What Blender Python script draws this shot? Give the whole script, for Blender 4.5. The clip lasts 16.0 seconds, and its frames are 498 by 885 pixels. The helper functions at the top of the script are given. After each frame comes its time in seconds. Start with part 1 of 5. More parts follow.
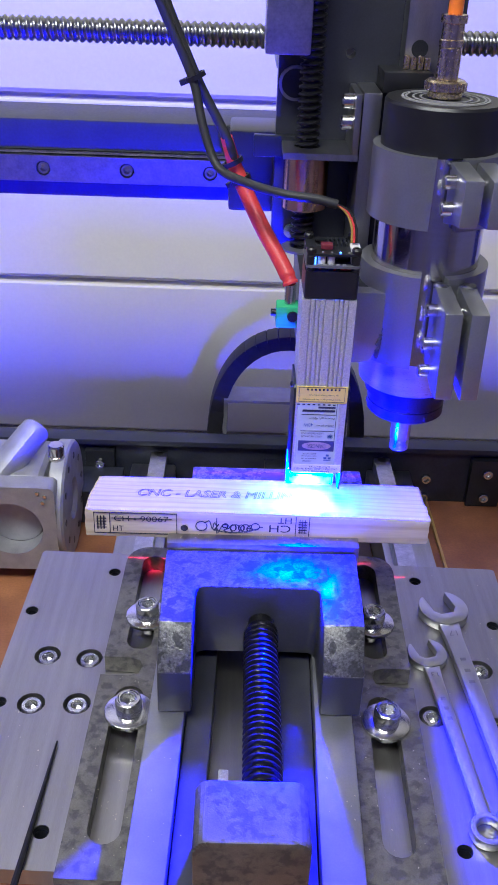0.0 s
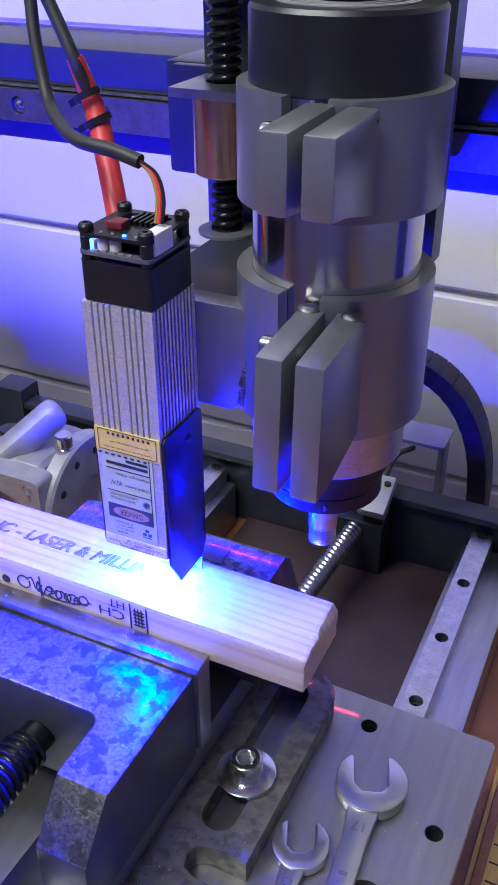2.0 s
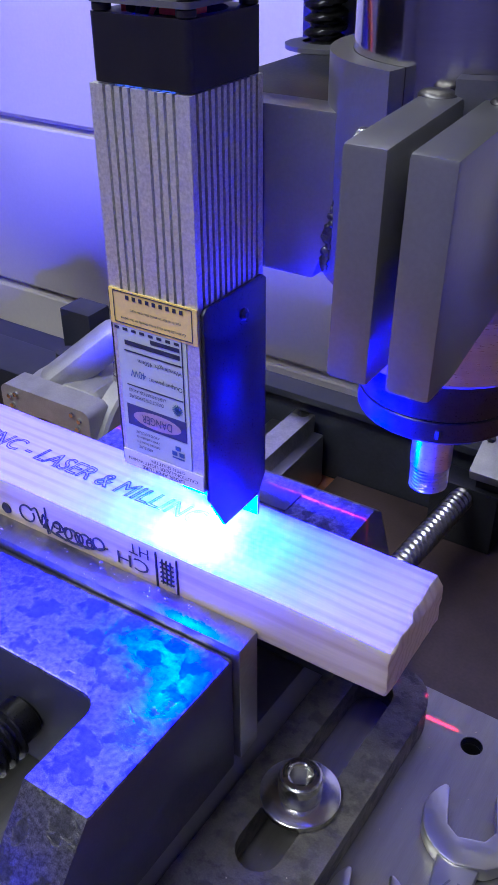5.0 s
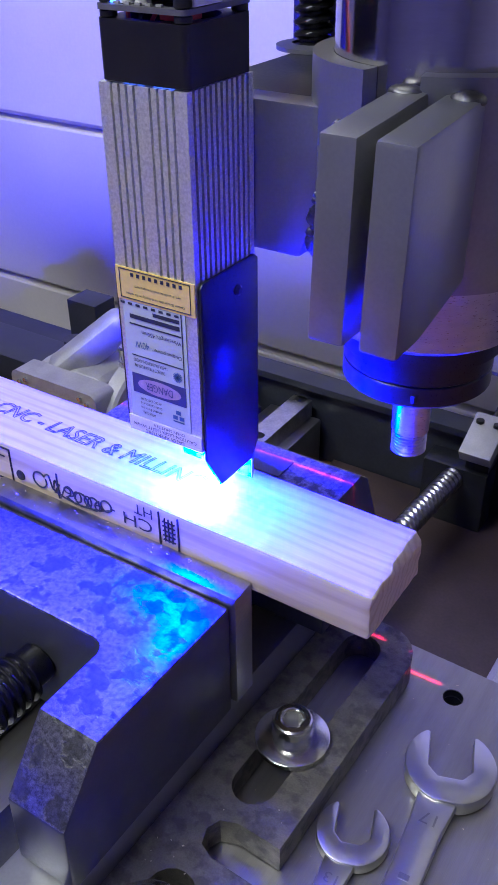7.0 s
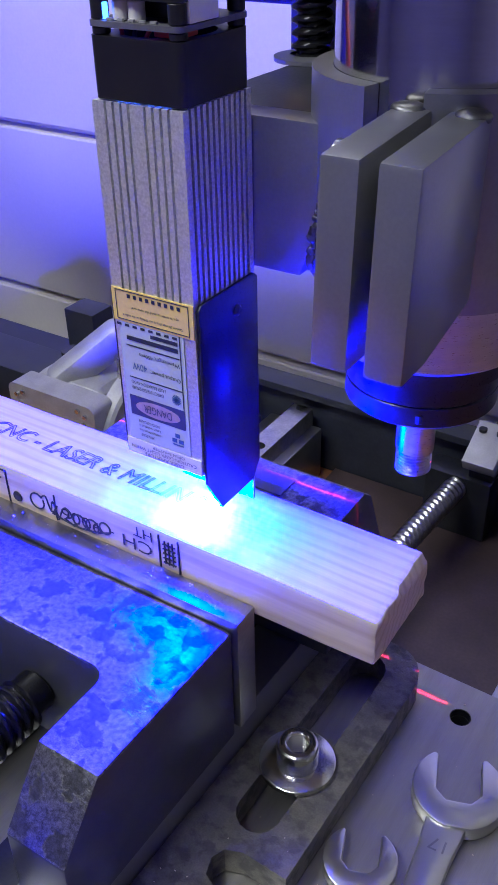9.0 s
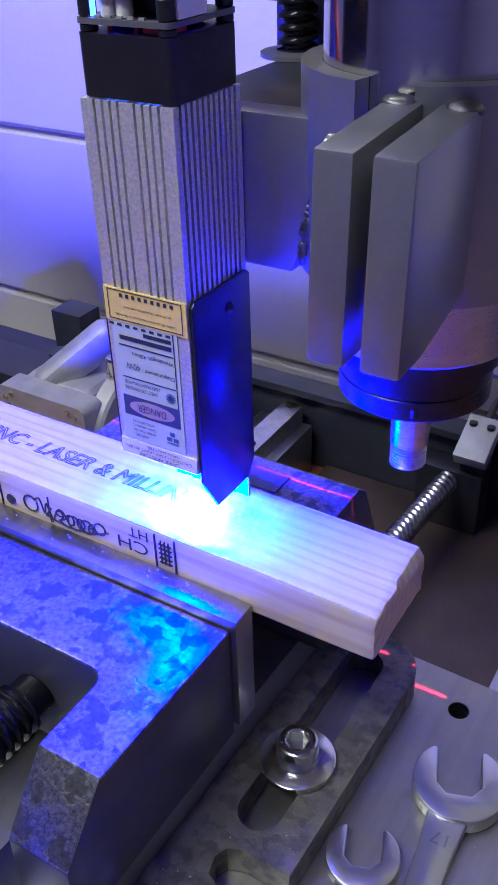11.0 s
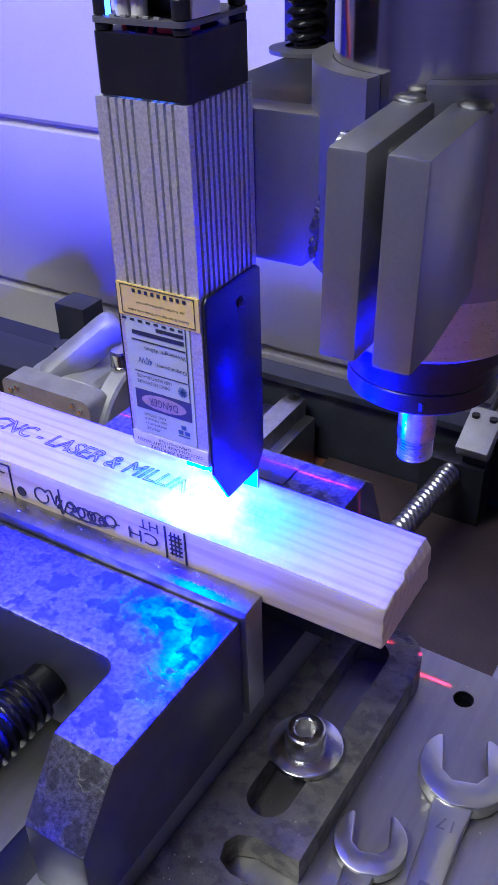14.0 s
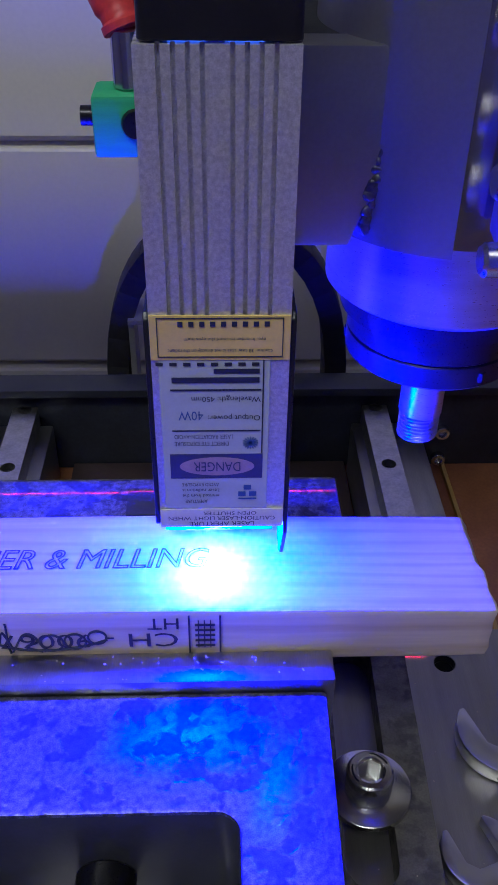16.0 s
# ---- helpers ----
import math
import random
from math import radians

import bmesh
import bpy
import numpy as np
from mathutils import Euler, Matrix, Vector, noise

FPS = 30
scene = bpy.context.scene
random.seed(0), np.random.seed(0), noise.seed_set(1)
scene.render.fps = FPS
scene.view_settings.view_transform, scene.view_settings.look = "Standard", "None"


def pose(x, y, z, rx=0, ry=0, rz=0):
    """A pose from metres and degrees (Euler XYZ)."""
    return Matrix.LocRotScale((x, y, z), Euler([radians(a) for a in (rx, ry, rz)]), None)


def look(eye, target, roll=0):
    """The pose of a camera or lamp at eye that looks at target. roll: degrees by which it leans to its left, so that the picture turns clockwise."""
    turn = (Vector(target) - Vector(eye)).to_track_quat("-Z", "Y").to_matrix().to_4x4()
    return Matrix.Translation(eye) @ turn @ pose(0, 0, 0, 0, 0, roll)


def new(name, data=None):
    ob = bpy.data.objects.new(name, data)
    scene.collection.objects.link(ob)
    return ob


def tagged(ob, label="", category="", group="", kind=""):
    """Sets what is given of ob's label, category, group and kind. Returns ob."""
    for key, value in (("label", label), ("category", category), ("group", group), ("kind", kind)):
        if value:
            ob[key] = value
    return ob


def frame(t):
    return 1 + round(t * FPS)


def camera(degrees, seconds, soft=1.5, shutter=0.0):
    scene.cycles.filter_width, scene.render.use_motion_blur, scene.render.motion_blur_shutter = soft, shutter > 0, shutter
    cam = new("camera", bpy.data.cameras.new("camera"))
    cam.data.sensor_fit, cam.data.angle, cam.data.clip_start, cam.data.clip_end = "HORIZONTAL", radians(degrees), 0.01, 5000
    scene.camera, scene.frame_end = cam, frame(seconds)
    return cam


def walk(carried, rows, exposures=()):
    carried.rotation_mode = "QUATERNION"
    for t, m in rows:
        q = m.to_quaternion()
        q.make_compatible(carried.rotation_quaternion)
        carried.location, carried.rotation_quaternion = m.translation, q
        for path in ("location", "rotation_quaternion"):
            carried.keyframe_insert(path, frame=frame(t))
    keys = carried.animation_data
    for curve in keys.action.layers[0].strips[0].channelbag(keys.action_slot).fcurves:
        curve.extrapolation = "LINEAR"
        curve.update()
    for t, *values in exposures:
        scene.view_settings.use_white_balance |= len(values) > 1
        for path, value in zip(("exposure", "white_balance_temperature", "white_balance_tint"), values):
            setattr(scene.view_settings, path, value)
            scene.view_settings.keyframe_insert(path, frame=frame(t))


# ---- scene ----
cam = camera(30.97, 16.0, soft=1.6, shutter=0.0)
PATH = [
    (0.0, -0.0168, -0.0003, 0.4349, 59.55, -1.86, 0.07),
    (0.5, 0.0470, 0.0112, 0.4330, 59.56, -0.66, 2.14),
    (1.0, 0.0491, 0.0597, 0.4014, 59.66, -2.17, 3.49),
    (1.5, 0.1201, 0.1441, 0.3842, 59.25, -2.98, 9.95),
    (2.0, 0.2063, 0.2145, 0.3829, 58.10, 0.21, 25.21),
    (2.5, 0.2034, 0.2457, 0.3526, 58.17, 1.89, 32.35),
    (3.0, 0.1806, 0.2729, 0.3146, 57.87, 1.07, 34.56),
    (3.5, 0.1637, 0.3106, 0.2962, 57.60, 0.25, 32.98),
    (6.0, 0.1896, 0.2736, 0.3022, 56.50, 0.41, 32.76),
    (6.5, 0.1935, 0.2674, 0.3036, 56.73, 0.49, 32.80),
    (7.0, 0.1954, 0.2713, 0.3046, 56.72, 0.57, 32.95),
    (7.5, 0.1961, 0.2714, 0.3038, 56.77, 0.65, 32.77),
    (8.0, 0.1933, 0.2705, 0.3062, 56.77, 0.86, 32.88),
    (8.5, 0.1905, 0.2743, 0.3068, 56.69, 0.92, 32.75),
    (9.0, 0.1899, 0.2792, 0.3068, 56.74, 1.05, 32.63),
    (11.5, 0.1873, 0.2782, 0.3056, 56.56, 1.60, 31.20),
    (12.0, 0.1888, 0.2847, 0.3052, 56.44, 1.61, 31.19),
    (12.5, 0.1886, 0.2837, 0.3049, 56.33, 1.54, 31.20),
    (13.0, 0.1884, 0.2794, 0.3047, 56.26, 1.52, 31.11),
    (13.5, 0.1880, 0.2780, 0.3075, 56.25, 1.50, 31.15),
    (14.0, 0.1859, 0.2736, 0.3087, 56.10, 1.57, 31.19),
    (14.5, 0.1710, 0.2745, 0.3049, 55.69, 1.68, 29.81),
    (15.0, 0.1003, 0.2786, 0.2970, 55.37, 0.76, 16.12),
    (15.5, 0.0541, 0.2865, 0.2951, 54.51, 0.43, 4.04),
    (16.0, 0.0333, 0.2999, 0.2905, 53.36, -0.63, -1.71),
]
EXPOSURES = [
    (0.0, -0.12, 6420, 10),
    (0.5, -0.12, 6500, 10),
    (1.5, -0.12, 6480, 10),
    (2.0, -0.05, 6450, 10),
    (3.0, -0.15, 6430, 10),
    (3.5, -0.35, 6400, 10),
    (6.0, -0.35, 6400, 10),
    (7.0, -0.25, 6420, 10),
    (9.0, -0.30, 6400, 10),
    (11.5, -0.25, 6400, 10),
    (14.5, -0.28, 6400, 10),
    (15.0, -0.80, 6390, 10),
    (15.5, -1.20, 6390, 10),
    (16.0, -1.45, 6390, 10),
]
walk(cam, [(t, pose(x, y, z, rx, ry, rz)) for t, x, y, z, rx, ry, rz in PATH], EXPOSURES)

# the tool head stands where it is most of the time
HX, HY = 0.0035, -0.005

# ---- light ----
world = bpy.data.worlds.new("world")
scene.world = world
world.use_nodes = True
world.node_tree.nodes["Background"].inputs[0].default_value = (0.9, 0.92, 1.0, 1)
world.node_tree.nodes["Background"].inputs[1].default_value = 0.05


def lamp(name, kind, energy, colour, m, **kw):
    data = bpy.data.lights.new(name, kind)
    data.energy, data.color = energy, colour
    if kind == "AREA":
        data.shape, data.size, data.size_y = "RECTANGLE", kw["size"], kw["size_y"]
    else:
        data.shadow_soft_size = kw["radius"]
    ob = new(name, data)
    ob.matrix_world = m
    return ob


SPOT = Vector((0.0262 + HX, 0.4962 + HY, 0.1052))
lamp("tube_light", "AREA", 29.0, (0.94, 0.975, 0.965), look((-0.35, -0.15, 1.41), (0.0, 0.62, 0.1)), size=1.2, size_y=0.16)
# blue laser light: scattered in the gap, thrown up off the wood
lamp("laser_scatter", "POINT", 140.0, (0.00017, 0.0008, 1.0), Matrix.Translation(SPOT + Vector((0.001, -0.003, 0.017))), radius=0.010)
lamp("laser_bounce", "AREA", 25.0, (0.0002, 0.0012, 1.0), look(SPOT + Vector((0, -0.004, 0.0012)), SPOT + Vector((0, -0.004, 0.1))), size=0.034, size_y=0.030)
# pale lamp added to whiten the core of the laser spot
lamp("laser_core", "POINT", 0.19, (0.34, 0.85, 1.0), Matrix.Translation(SPOT + Vector((0.001, -0.004, 0.0075))), radius=0.003)
red = lamp("line_laser", "AREA", 0.028, (1.0, 0.02, 0.10), look((0.008, 0.5300, 0.128), (0.008, 0.5420, 0.0)), size=0.216, size_y=0.0006)
red.data.spread = radians(1.2)


# ---- materials ----
def mat(name, base, rough=0.5, metal=0.0, var=0.15, scale=60.0, fine=900.0, bump=0.1, stretch=(1, 1, 1), tint=None,
        wear=None, wear_scale=120.0, wear_at=0.55, wear_soft=0.05, wear_rough=None, wear_metal=None, emit=0.0, spec=0.5, rvar=0.03, dist=0.0001, turned=0.0):
    m = bpy.data.materials.new(name)
    m.use_nodes = True
    nt = m.node_tree
    n, l = nt.nodes, nt.links
    b = n["Principled BSDF"]
    tc = n.new("ShaderNodeTexCoord")
    mp = n.new("ShaderNodeMapping")
    mp.inputs["Scale"].default_value = stretch
    l.new(tc.outputs["Object"], mp.inputs["Vector"])
    info = n.new("ShaderNodeObjectInfo")

    def noise_tex(s, detail=4.0, distort=0.0):
        t = n.new("ShaderNodeTexNoise")
        t.inputs["Scale"].default_value, t.inputs["Detail"].default_value = s, detail
        t.inputs["Distortion"].default_value = distort
        l.new(mp.outputs[0], t.inputs["Vector"])
        return t

    def ramp(src, a, c, lo, hi):
        r = n.new("ShaderNodeMapRange")
        r.inputs[1].default_value, r.inputs[2].default_value, r.inputs[3].default_value, r.inputs[4].default_value = a, c, lo, hi
        l.new(src, r.inputs[0])
        return r.outputs[0]

    big, small = noise_tex(scale), noise_tex(fine, 2.0)
    v1 = ramp(big.outputs["Fac"], 0.3, 0.7, 1 - var, 1 + var)
    v2 = ramp(small.outputs["Fac"], 0.3, 0.7, 1 - var * 0.6, 1 + var * 0.6)
    mul = n.new("ShaderNodeMath")
    mul.operation = "MULTIPLY"
    l.new(v1, mul.inputs[0])
    l.new(v2, mul.inputs[1])
    v3 = ramp(info.outputs["Random"], 0, 1, 0.96, 1.04)
    mul2 = n.new("ShaderNodeMath")
    mul2.operation = "MULTIPLY"
    l.new(mul.outputs[0], mul2.inputs[0])
    l.new(v3, mul2.inputs[1])
    mixc = n.new("ShaderNodeMix")
    mixc.data_type, mixc.inputs["A"].default_value, mixc.inputs["B"].default_value = "RGBA", (*base, 1), (*(tint or base), 1)
    l.new(ramp(big.outputs["Fac"], 0.4, 0.65, 0, 1), mixc.inputs["Factor"])
    sc = n.new("ShaderNodeVectorMath")
    sc.operation = "SCALE"
    l.new(mixc.outputs["Result"], sc.inputs[0])
    l.new(mul2.outputs[0], sc.inputs["Scale"])
    colour = sc.outputs[0]
    ro = ramp(small.outputs["Fac"], 0.3, 0.7, max(rough - rvar, 0.02), min(rough + rvar, 1))
    if wear:
        wt = noise_tex(wear_scale, 4.0, 0.15)
        f = ramp(wt.outputs["Fac"], wear_at - wear_soft, wear_at + wear_soft, 0, 1)
        mw = n.new("ShaderNodeMix")
        mw.data_type, mw.inputs["B"].default_value = "RGBA", (*wear, 1)
        l.new(f, mw.inputs["Factor"])
        l.new(colour, mw.inputs["A"])
        grain = n.new("ShaderNodeVectorMath")
        grain.operation = "SCALE"
        grain.inputs[0].default_value = wear
        l.new(mul2.outputs[0], grain.inputs["Scale"])
        l.new(grain.outputs[0], mw.inputs["B"])
        colour = mw.outputs["Result"]
        mr = n.new("ShaderNodeMix")
        l.new(f, mr.inputs["Factor"])
        l.new(ro, mr.inputs["A"])
        mr.inputs["B"].default_value = rough if wear_rough is None else wear_rough
        ro = mr.outputs["Result"]
        if wear_metal is not None:
            l.new(ramp(f, 0, 1, metal, wear_metal), b.inputs["Metallic"])
    l.new(colour, b.inputs["Base Color"])
    l.new(ro, b.inputs["Roughness"])
    if not (wear and wear_metal is not None):
        b.inputs["Metallic"].default_value = metal
    b.inputs["Specular IOR Level"].default_value = spec
    if bump:
        add = n.new("ShaderNodeMath")
        add.operation = "MULTIPLY_ADD"
        l.new(small.outputs["Fac"], add.inputs[0])
        add.inputs[1].default_value = 0.4
        l.new(f if wear else big.outputs["Fac"], add.inputs[2])
        bp = n.new("ShaderNodeBump")
        bp.inputs["Strength"].default_value, bp.inputs["Distance"].default_value = bump, dist
        l.new(add.outputs[0], bp.inputs["Height"])
        l.new(bp.outputs[0], b.inputs["Normal"])
    if turned:
        tg = n.new("ShaderNodeTangent")
        tg.direction_type, tg.axis = "RADIAL", "Z"
        l.new(tg.outputs[0], b.inputs["Tangent"])
        b.inputs["Anisotropic"].default_value, b.inputs["Anisotropic Rotation"].default_value = turned, 0.25
    if emit:
        b.inputs["Emission Color"].default_value, b.inputs["Emission Strength"].default_value = (*base, 1), emit
    return m


M = dict(
    wall=mat("wall_panel", (0.80, 0.77, 0.69), 0.55, var=0.03, scale=6, fine=300, bump=0.05),
    concrete=mat("floor_concrete", (0.16, 0.155, 0.15), 0.8, var=0.2, scale=5, fine=150),
    room=mat("room_paint", (0.30, 0.28, 0.25), 0.8, var=0.05, scale=4, fine=200),
    board=mat("brown_board", (0.30, 0.115, 0.05), 0.45, var=0.18, scale=20, fine=500, tint=(0.36, 0.15, 0.065), bump=0.1),
    edge=mat("board_edge", (0.62, 0.40, 0.12), 0.6, var=0.2, scale=80, fine=900, stretch=(1, 0.1, 1)),
    plate=mat("brushed_aluminium", (0.38, 0.372, 0.36), 0.42, 1.0, var=0.10, scale=30, fine=700, stretch=(6, 0.25, 1), bump=0.12),
    castiron=mat("flange_iron", (0.085, 0.082, 0.08), 0.5, 0.3, var=0.22, scale=120, fine=1500, bump=0.4, wear=(0.180, 0.172, 0.152), wear_scale=170, wear_at=0.45, wear_soft=0.07, wear_rough=0.45, wear_metal=0.6, dist=0.0003),
    jaw=mat("worn_jaw_iron", (0.055, 0.055, 0.062), 0.45, 0.3, var=0.5, scale=650, fine=2600, bump=0.4, wear=(0.215, 0.215, 0.212), wear_scale=135, wear_at=0.46, wear_soft=0.03, wear_rough=0.38, wear_metal=0.85, dist=0.0003),
    jawside=mat("dark_vise_paint", (0.05, 0.052, 0.06), 0.35, 0.1, var=0.15, scale=50, fine=900, bump=0.08),
    way=mat("ground_steel", (0.40, 0.40, 0.41), 0.34, 1.0, var=0.12, scale=40, fine=900, stretch=(4, 0.5, 1), bump=0.1),
    zinc=mat("zinc_steel", (0.66, 0.66, 0.64), 0.22, 1.0, var=0.04, scale=120, fine=2000, bump=0.02),
    chrome=mat("satin_chrome", (0.58, 0.58, 0.57), 0.32, 1.0, var=0.03, scale=60, fine=2500, bump=0.03),
    steel=mat("turned_steel", (0.58, 0.56, 0.53), 0.15, 1.0, var=0.04, scale=50, fine=300, stretch=(1, 1, 8), bump=0, turned=0.6),
    dark=mat("dark_slide_steel", (0.055, 0.058, 0.07), 0.4, 0.6, var=0.12, scale=40, fine=900, bump=0.05),
    blued=mat("dark_clamp_steel", (0.29, 0.295, 0.315), 0.36, 0.75, var=0.06, scale=45, fine=900, bump=0.02, wear=(0.34, 0.345, 0.36), wear_scale=25, wear_at=0.58, wear_soft=0.25, wear_rough=0.32),
    weld=mat("weld_metal", (0.15, 0.15, 0.16), 0.42, 0.9, var=0.3, scale=300, fine=1500, bump=0.2),
    beam=mat("dark_blue_grey_beam", (0.03, 0.034, 0.048), 0.4, 0.2, var=0.2, scale=30, fine=500, bump=0.08),
    bedfloor=mat("bed_floor_shade", (0.065, 0.045, 0.045), 0.45, 0.1, var=0.25, scale=25, fine=500, bump=0.08),
    rail=mat("rail_steel", (0.46, 0.46, 0.46), 0.33, 1.0, var=0.14, scale=150, fine=600, bump=0.04),
    thread=mat("black_thread", (0.04, 0.04, 0.045), 0.3, 0.85, var=0.2, scale=200, fine=2000, bump=0.05),
    bright_thread=mat("bright_thread", (0.30, 0.30, 0.30), 0.3, 1.0, var=0.15, scale=200, fine=2000, bump=0.05),
    copper=mat("bronze_nut", (0.85, 0.52, 0.27), 0.24, 1.0, var=0.05, scale=60, fine=300, stretch=(1, 1, 8), bump=0.0, turned=0.7),
    brass=mat("brass", (0.72, 0.59, 0.38), 0.26, 1.0, var=0.04, scale=60, fine=600, bump=0.0),
    alu=mat("blasted_aluminium", (0.74, 0.75, 0.76), 0.45, 0.7, var=0.16, scale=1100, fine=3200, bump=0.45, dist=0.0002),
    nose=mat("satin_nose_steel", (0.58, 0.58, 0.58), 0.3, 0.8, var=0.08, scale=60, fine=600, stretch=(1, 1, 8), bump=0.03),
    castalu=mat("cast_aluminium", (0.42, 0.42, 0.43), 0.62, 0.7, var=0.12, scale=70, fine=1100, bump=0.12),
    black=mat("black_plastic", (0.011, 0.011, 0.013), 0.38, var=0.2, scale=100, fine=1500, bump=0.08),
    anod=mat("black_anodised", (0.022, 0.024, 0.03), 0.3, 0.3, var=0.15, scale=100, fine=2000, bump=0.05),
    rubber=mat("cable_rubber", (0.022, 0.022, 0.025), 0.55, var=0.2, scale=150, fine=1800, bump=0.1),
    red=mat("red_sleeve", (0.62, 0.045, 0.05), 0.45, var=0.12, scale=150, fine=1500, bump=0.08),
    darkred=mat("dark_red_plastic", (0.16, 0.02, 0.03), 0.45, var=0.12, scale=150, fine=1500),
    orange=mat("orange_hose", (0.85, 0.20, 0.03), 0.35, var=0.06, scale=100, fine=900),
    white=mat("white_plastic", (0.75, 0.74, 0.70), 0.4, var=0.05, scale=100, fine=1200),
    green=mat("green_print", (0.03, 0.42, 0.17), 0.5, var=0.1, scale=100, fine=1600, stretch=(1, 1, 8), bump=0.3),
    pcb=mat("circuit_board", (0.10, 0.10, 0.12), 0.4, var=0.1, scale=200, fine=1500),
    label=mat("grey_label", (0.50, 0.56, 0.62), 0.35, var=0.05, scale=120, fine=1500, bump=0.03),
    yellow=mat("yellow_label", (0.86, 0.64, 0.20), 0.4, var=0.05, scale=120, fine=1500, bump=0.03),
    ink=mat("dark_ink", (0.025, 0.03, 0.07), 0.5, var=0.2, scale=300, fine=2500, bump=0),
    blueink=mat("blue_ink", (0.05, 0.11, 0.34), 0.5, var=0.1, scale=300, fine=2500, bump=0),
    danger=mat("danger_band", (0.05, 0.055, 0.17), 0.45, var=0.1, scale=300, fine=2500, bump=0),
    dangeroval=mat("danger_oval", (0.42, 0.30, 0.42), 0.45, var=0.1, scale=300, fine=2500, bump=0),
    burn=mat("burnt_line", (0.10, 0.06, 0.04), 0.9, var=0.3, scale=600, fine=3000, bump=0),
    stamp=mat("stamp_ink", (0.03, 0.028, 0.05), 0.8, var=0.4, scale=500, fine=3000, bump=0),
    dust=mat("wood_dust", (0.75, 0.68, 0.55), 0.9, var=0.2, scale=500, fine=2000),
    led=mat("blue_led_glow", (0.03, 0.13, 1.0), 0.3, emit=14.0, bump=0),
    flame=mat("laser_spark", (0.55, 0.8, 1.0), 0.3, emit=30.0, bump=0),
    tube=mat("tube_glow", (1.0, 0.93, 0.82), 0.4, emit=6.0, bump=0),
    copperwire=mat("yellow_wire", (0.34, 0.22, 0.05), 0.45),
)


def wood_material():
    m = bpy.data.materials.new("pine")
    m.use_nodes = True
    n, l = m.node_tree.nodes, m.node_tree.links
    b = n["Principled BSDF"]
    tc, mp = n.new("ShaderNodeTexCoord"), n.new("ShaderNodeMapping")
    mp.inputs["Scale"].default_value = (0.06, 1, 1)
    mp.inputs["Rotation"].default_value = (0.5, 0.02, 0.03)
    l.new(tc.outputs["Object"], mp.inputs[0])
    wv = n.new("ShaderNodeTexWave")
    wv.bands_direction = "Y"
    for k, v in (("Scale", 74.0), ("Distortion", 7.0), ("Detail", 2.0), ("Detail Scale", 0.7)):
        wv.inputs[k].default_value = v
    l.new(mp.outputs[0], wv.inputs[0])
    ns = n.new("ShaderNodeTexNoise")
    ns.inputs["Scale"].default_value, ns.inputs["Detail"].default_value = 700.0, 5.0
    l.new(mp.outputs[0], ns.inputs["Vector"])
    nb = n.new("ShaderNodeTexNoise")
    nb.inputs["Scale"].default_value = 25.0
    l.new(tc.outputs["Object"], nb.inputs["Vector"])
    cr = n.new("ShaderNodeValToRGB")
    cr.color_ramp.elements[0].color, cr.color_ramp.elements[1].color = (0.66, 0.53, 0.37, 1), (0.53, 0.39, 0.24, 1)
    cr.color_ramp.elements[0].position, cr.color_ramp.elements[1].position = 0.55, 1.0
    l.new(wv.outputs["Fac"], cr.inputs[0])
    mx = n.new("ShaderNodeMix")
    mx.data_type, mx.blend_type = "RGBA", "MULTIPLY"
    mx.inputs["Factor"].default_value = 0.42
    l.new(cr.outputs[0], mx.inputs["A"])
    l.new(ns.outputs["Fac"], mx.inputs["B"])
    mb = n.new("ShaderNodeMix")
    mb.data_type, mb.blend_type = "RGBA", "OVERLAY"
    mb.inputs["Factor"].default_value = 0.25
    l.new(mx.outputs["Result"], mb.inputs["A"])
    l.new(nb.outputs["Fac"], mb.inputs["B"])
    gm = n.new("ShaderNodeGamma")
    gm.inputs[1].default_value = 0.72
    l.new(mb.outputs["Result"], gm.inputs[0])
    l.new(gm.outputs[0], b.inputs["Base Color"])
    b.inputs["Roughness"].default_value = 0.62
    bp = n.new("ShaderNodeBump")
    bp.inputs["Strength"].default_value, bp.inputs["Distance"].default_value = 0.25, 0.0004
    l.new(ns.outputs["Fac"], bp.inputs["Height"])
    l.new(bp.outputs[0], b.inputs["Normal"])
    return m


M["wood"] = wood_material()


# ---- mesh tools ----
def box(bm, x0, x1, y0, y1, z0, z1, bev=0.0, seg=2):
    g = bmesh.ops.create_cube(bm, size=1.0, matrix=Matrix.Translation(((x0 + x1) / 2, (y0 + y1) / 2, (z0 + z1) / 2)) @ Matrix.Diagonal((x1 - x0, y1 - y0, z1 - z0, 1)))
    if bev:
        es = list({e for v in g["verts"] for e in v.link_edges})
        bmesh.ops.bevel(bm, geom=es, offset=bev, segments=seg, affect="EDGES", profile=0.6)
    return bm


def place(axis, u, v, w):
    return {"x": (w, u, v), "y": (u, w, v), "z": (u, v, w)}[axis]


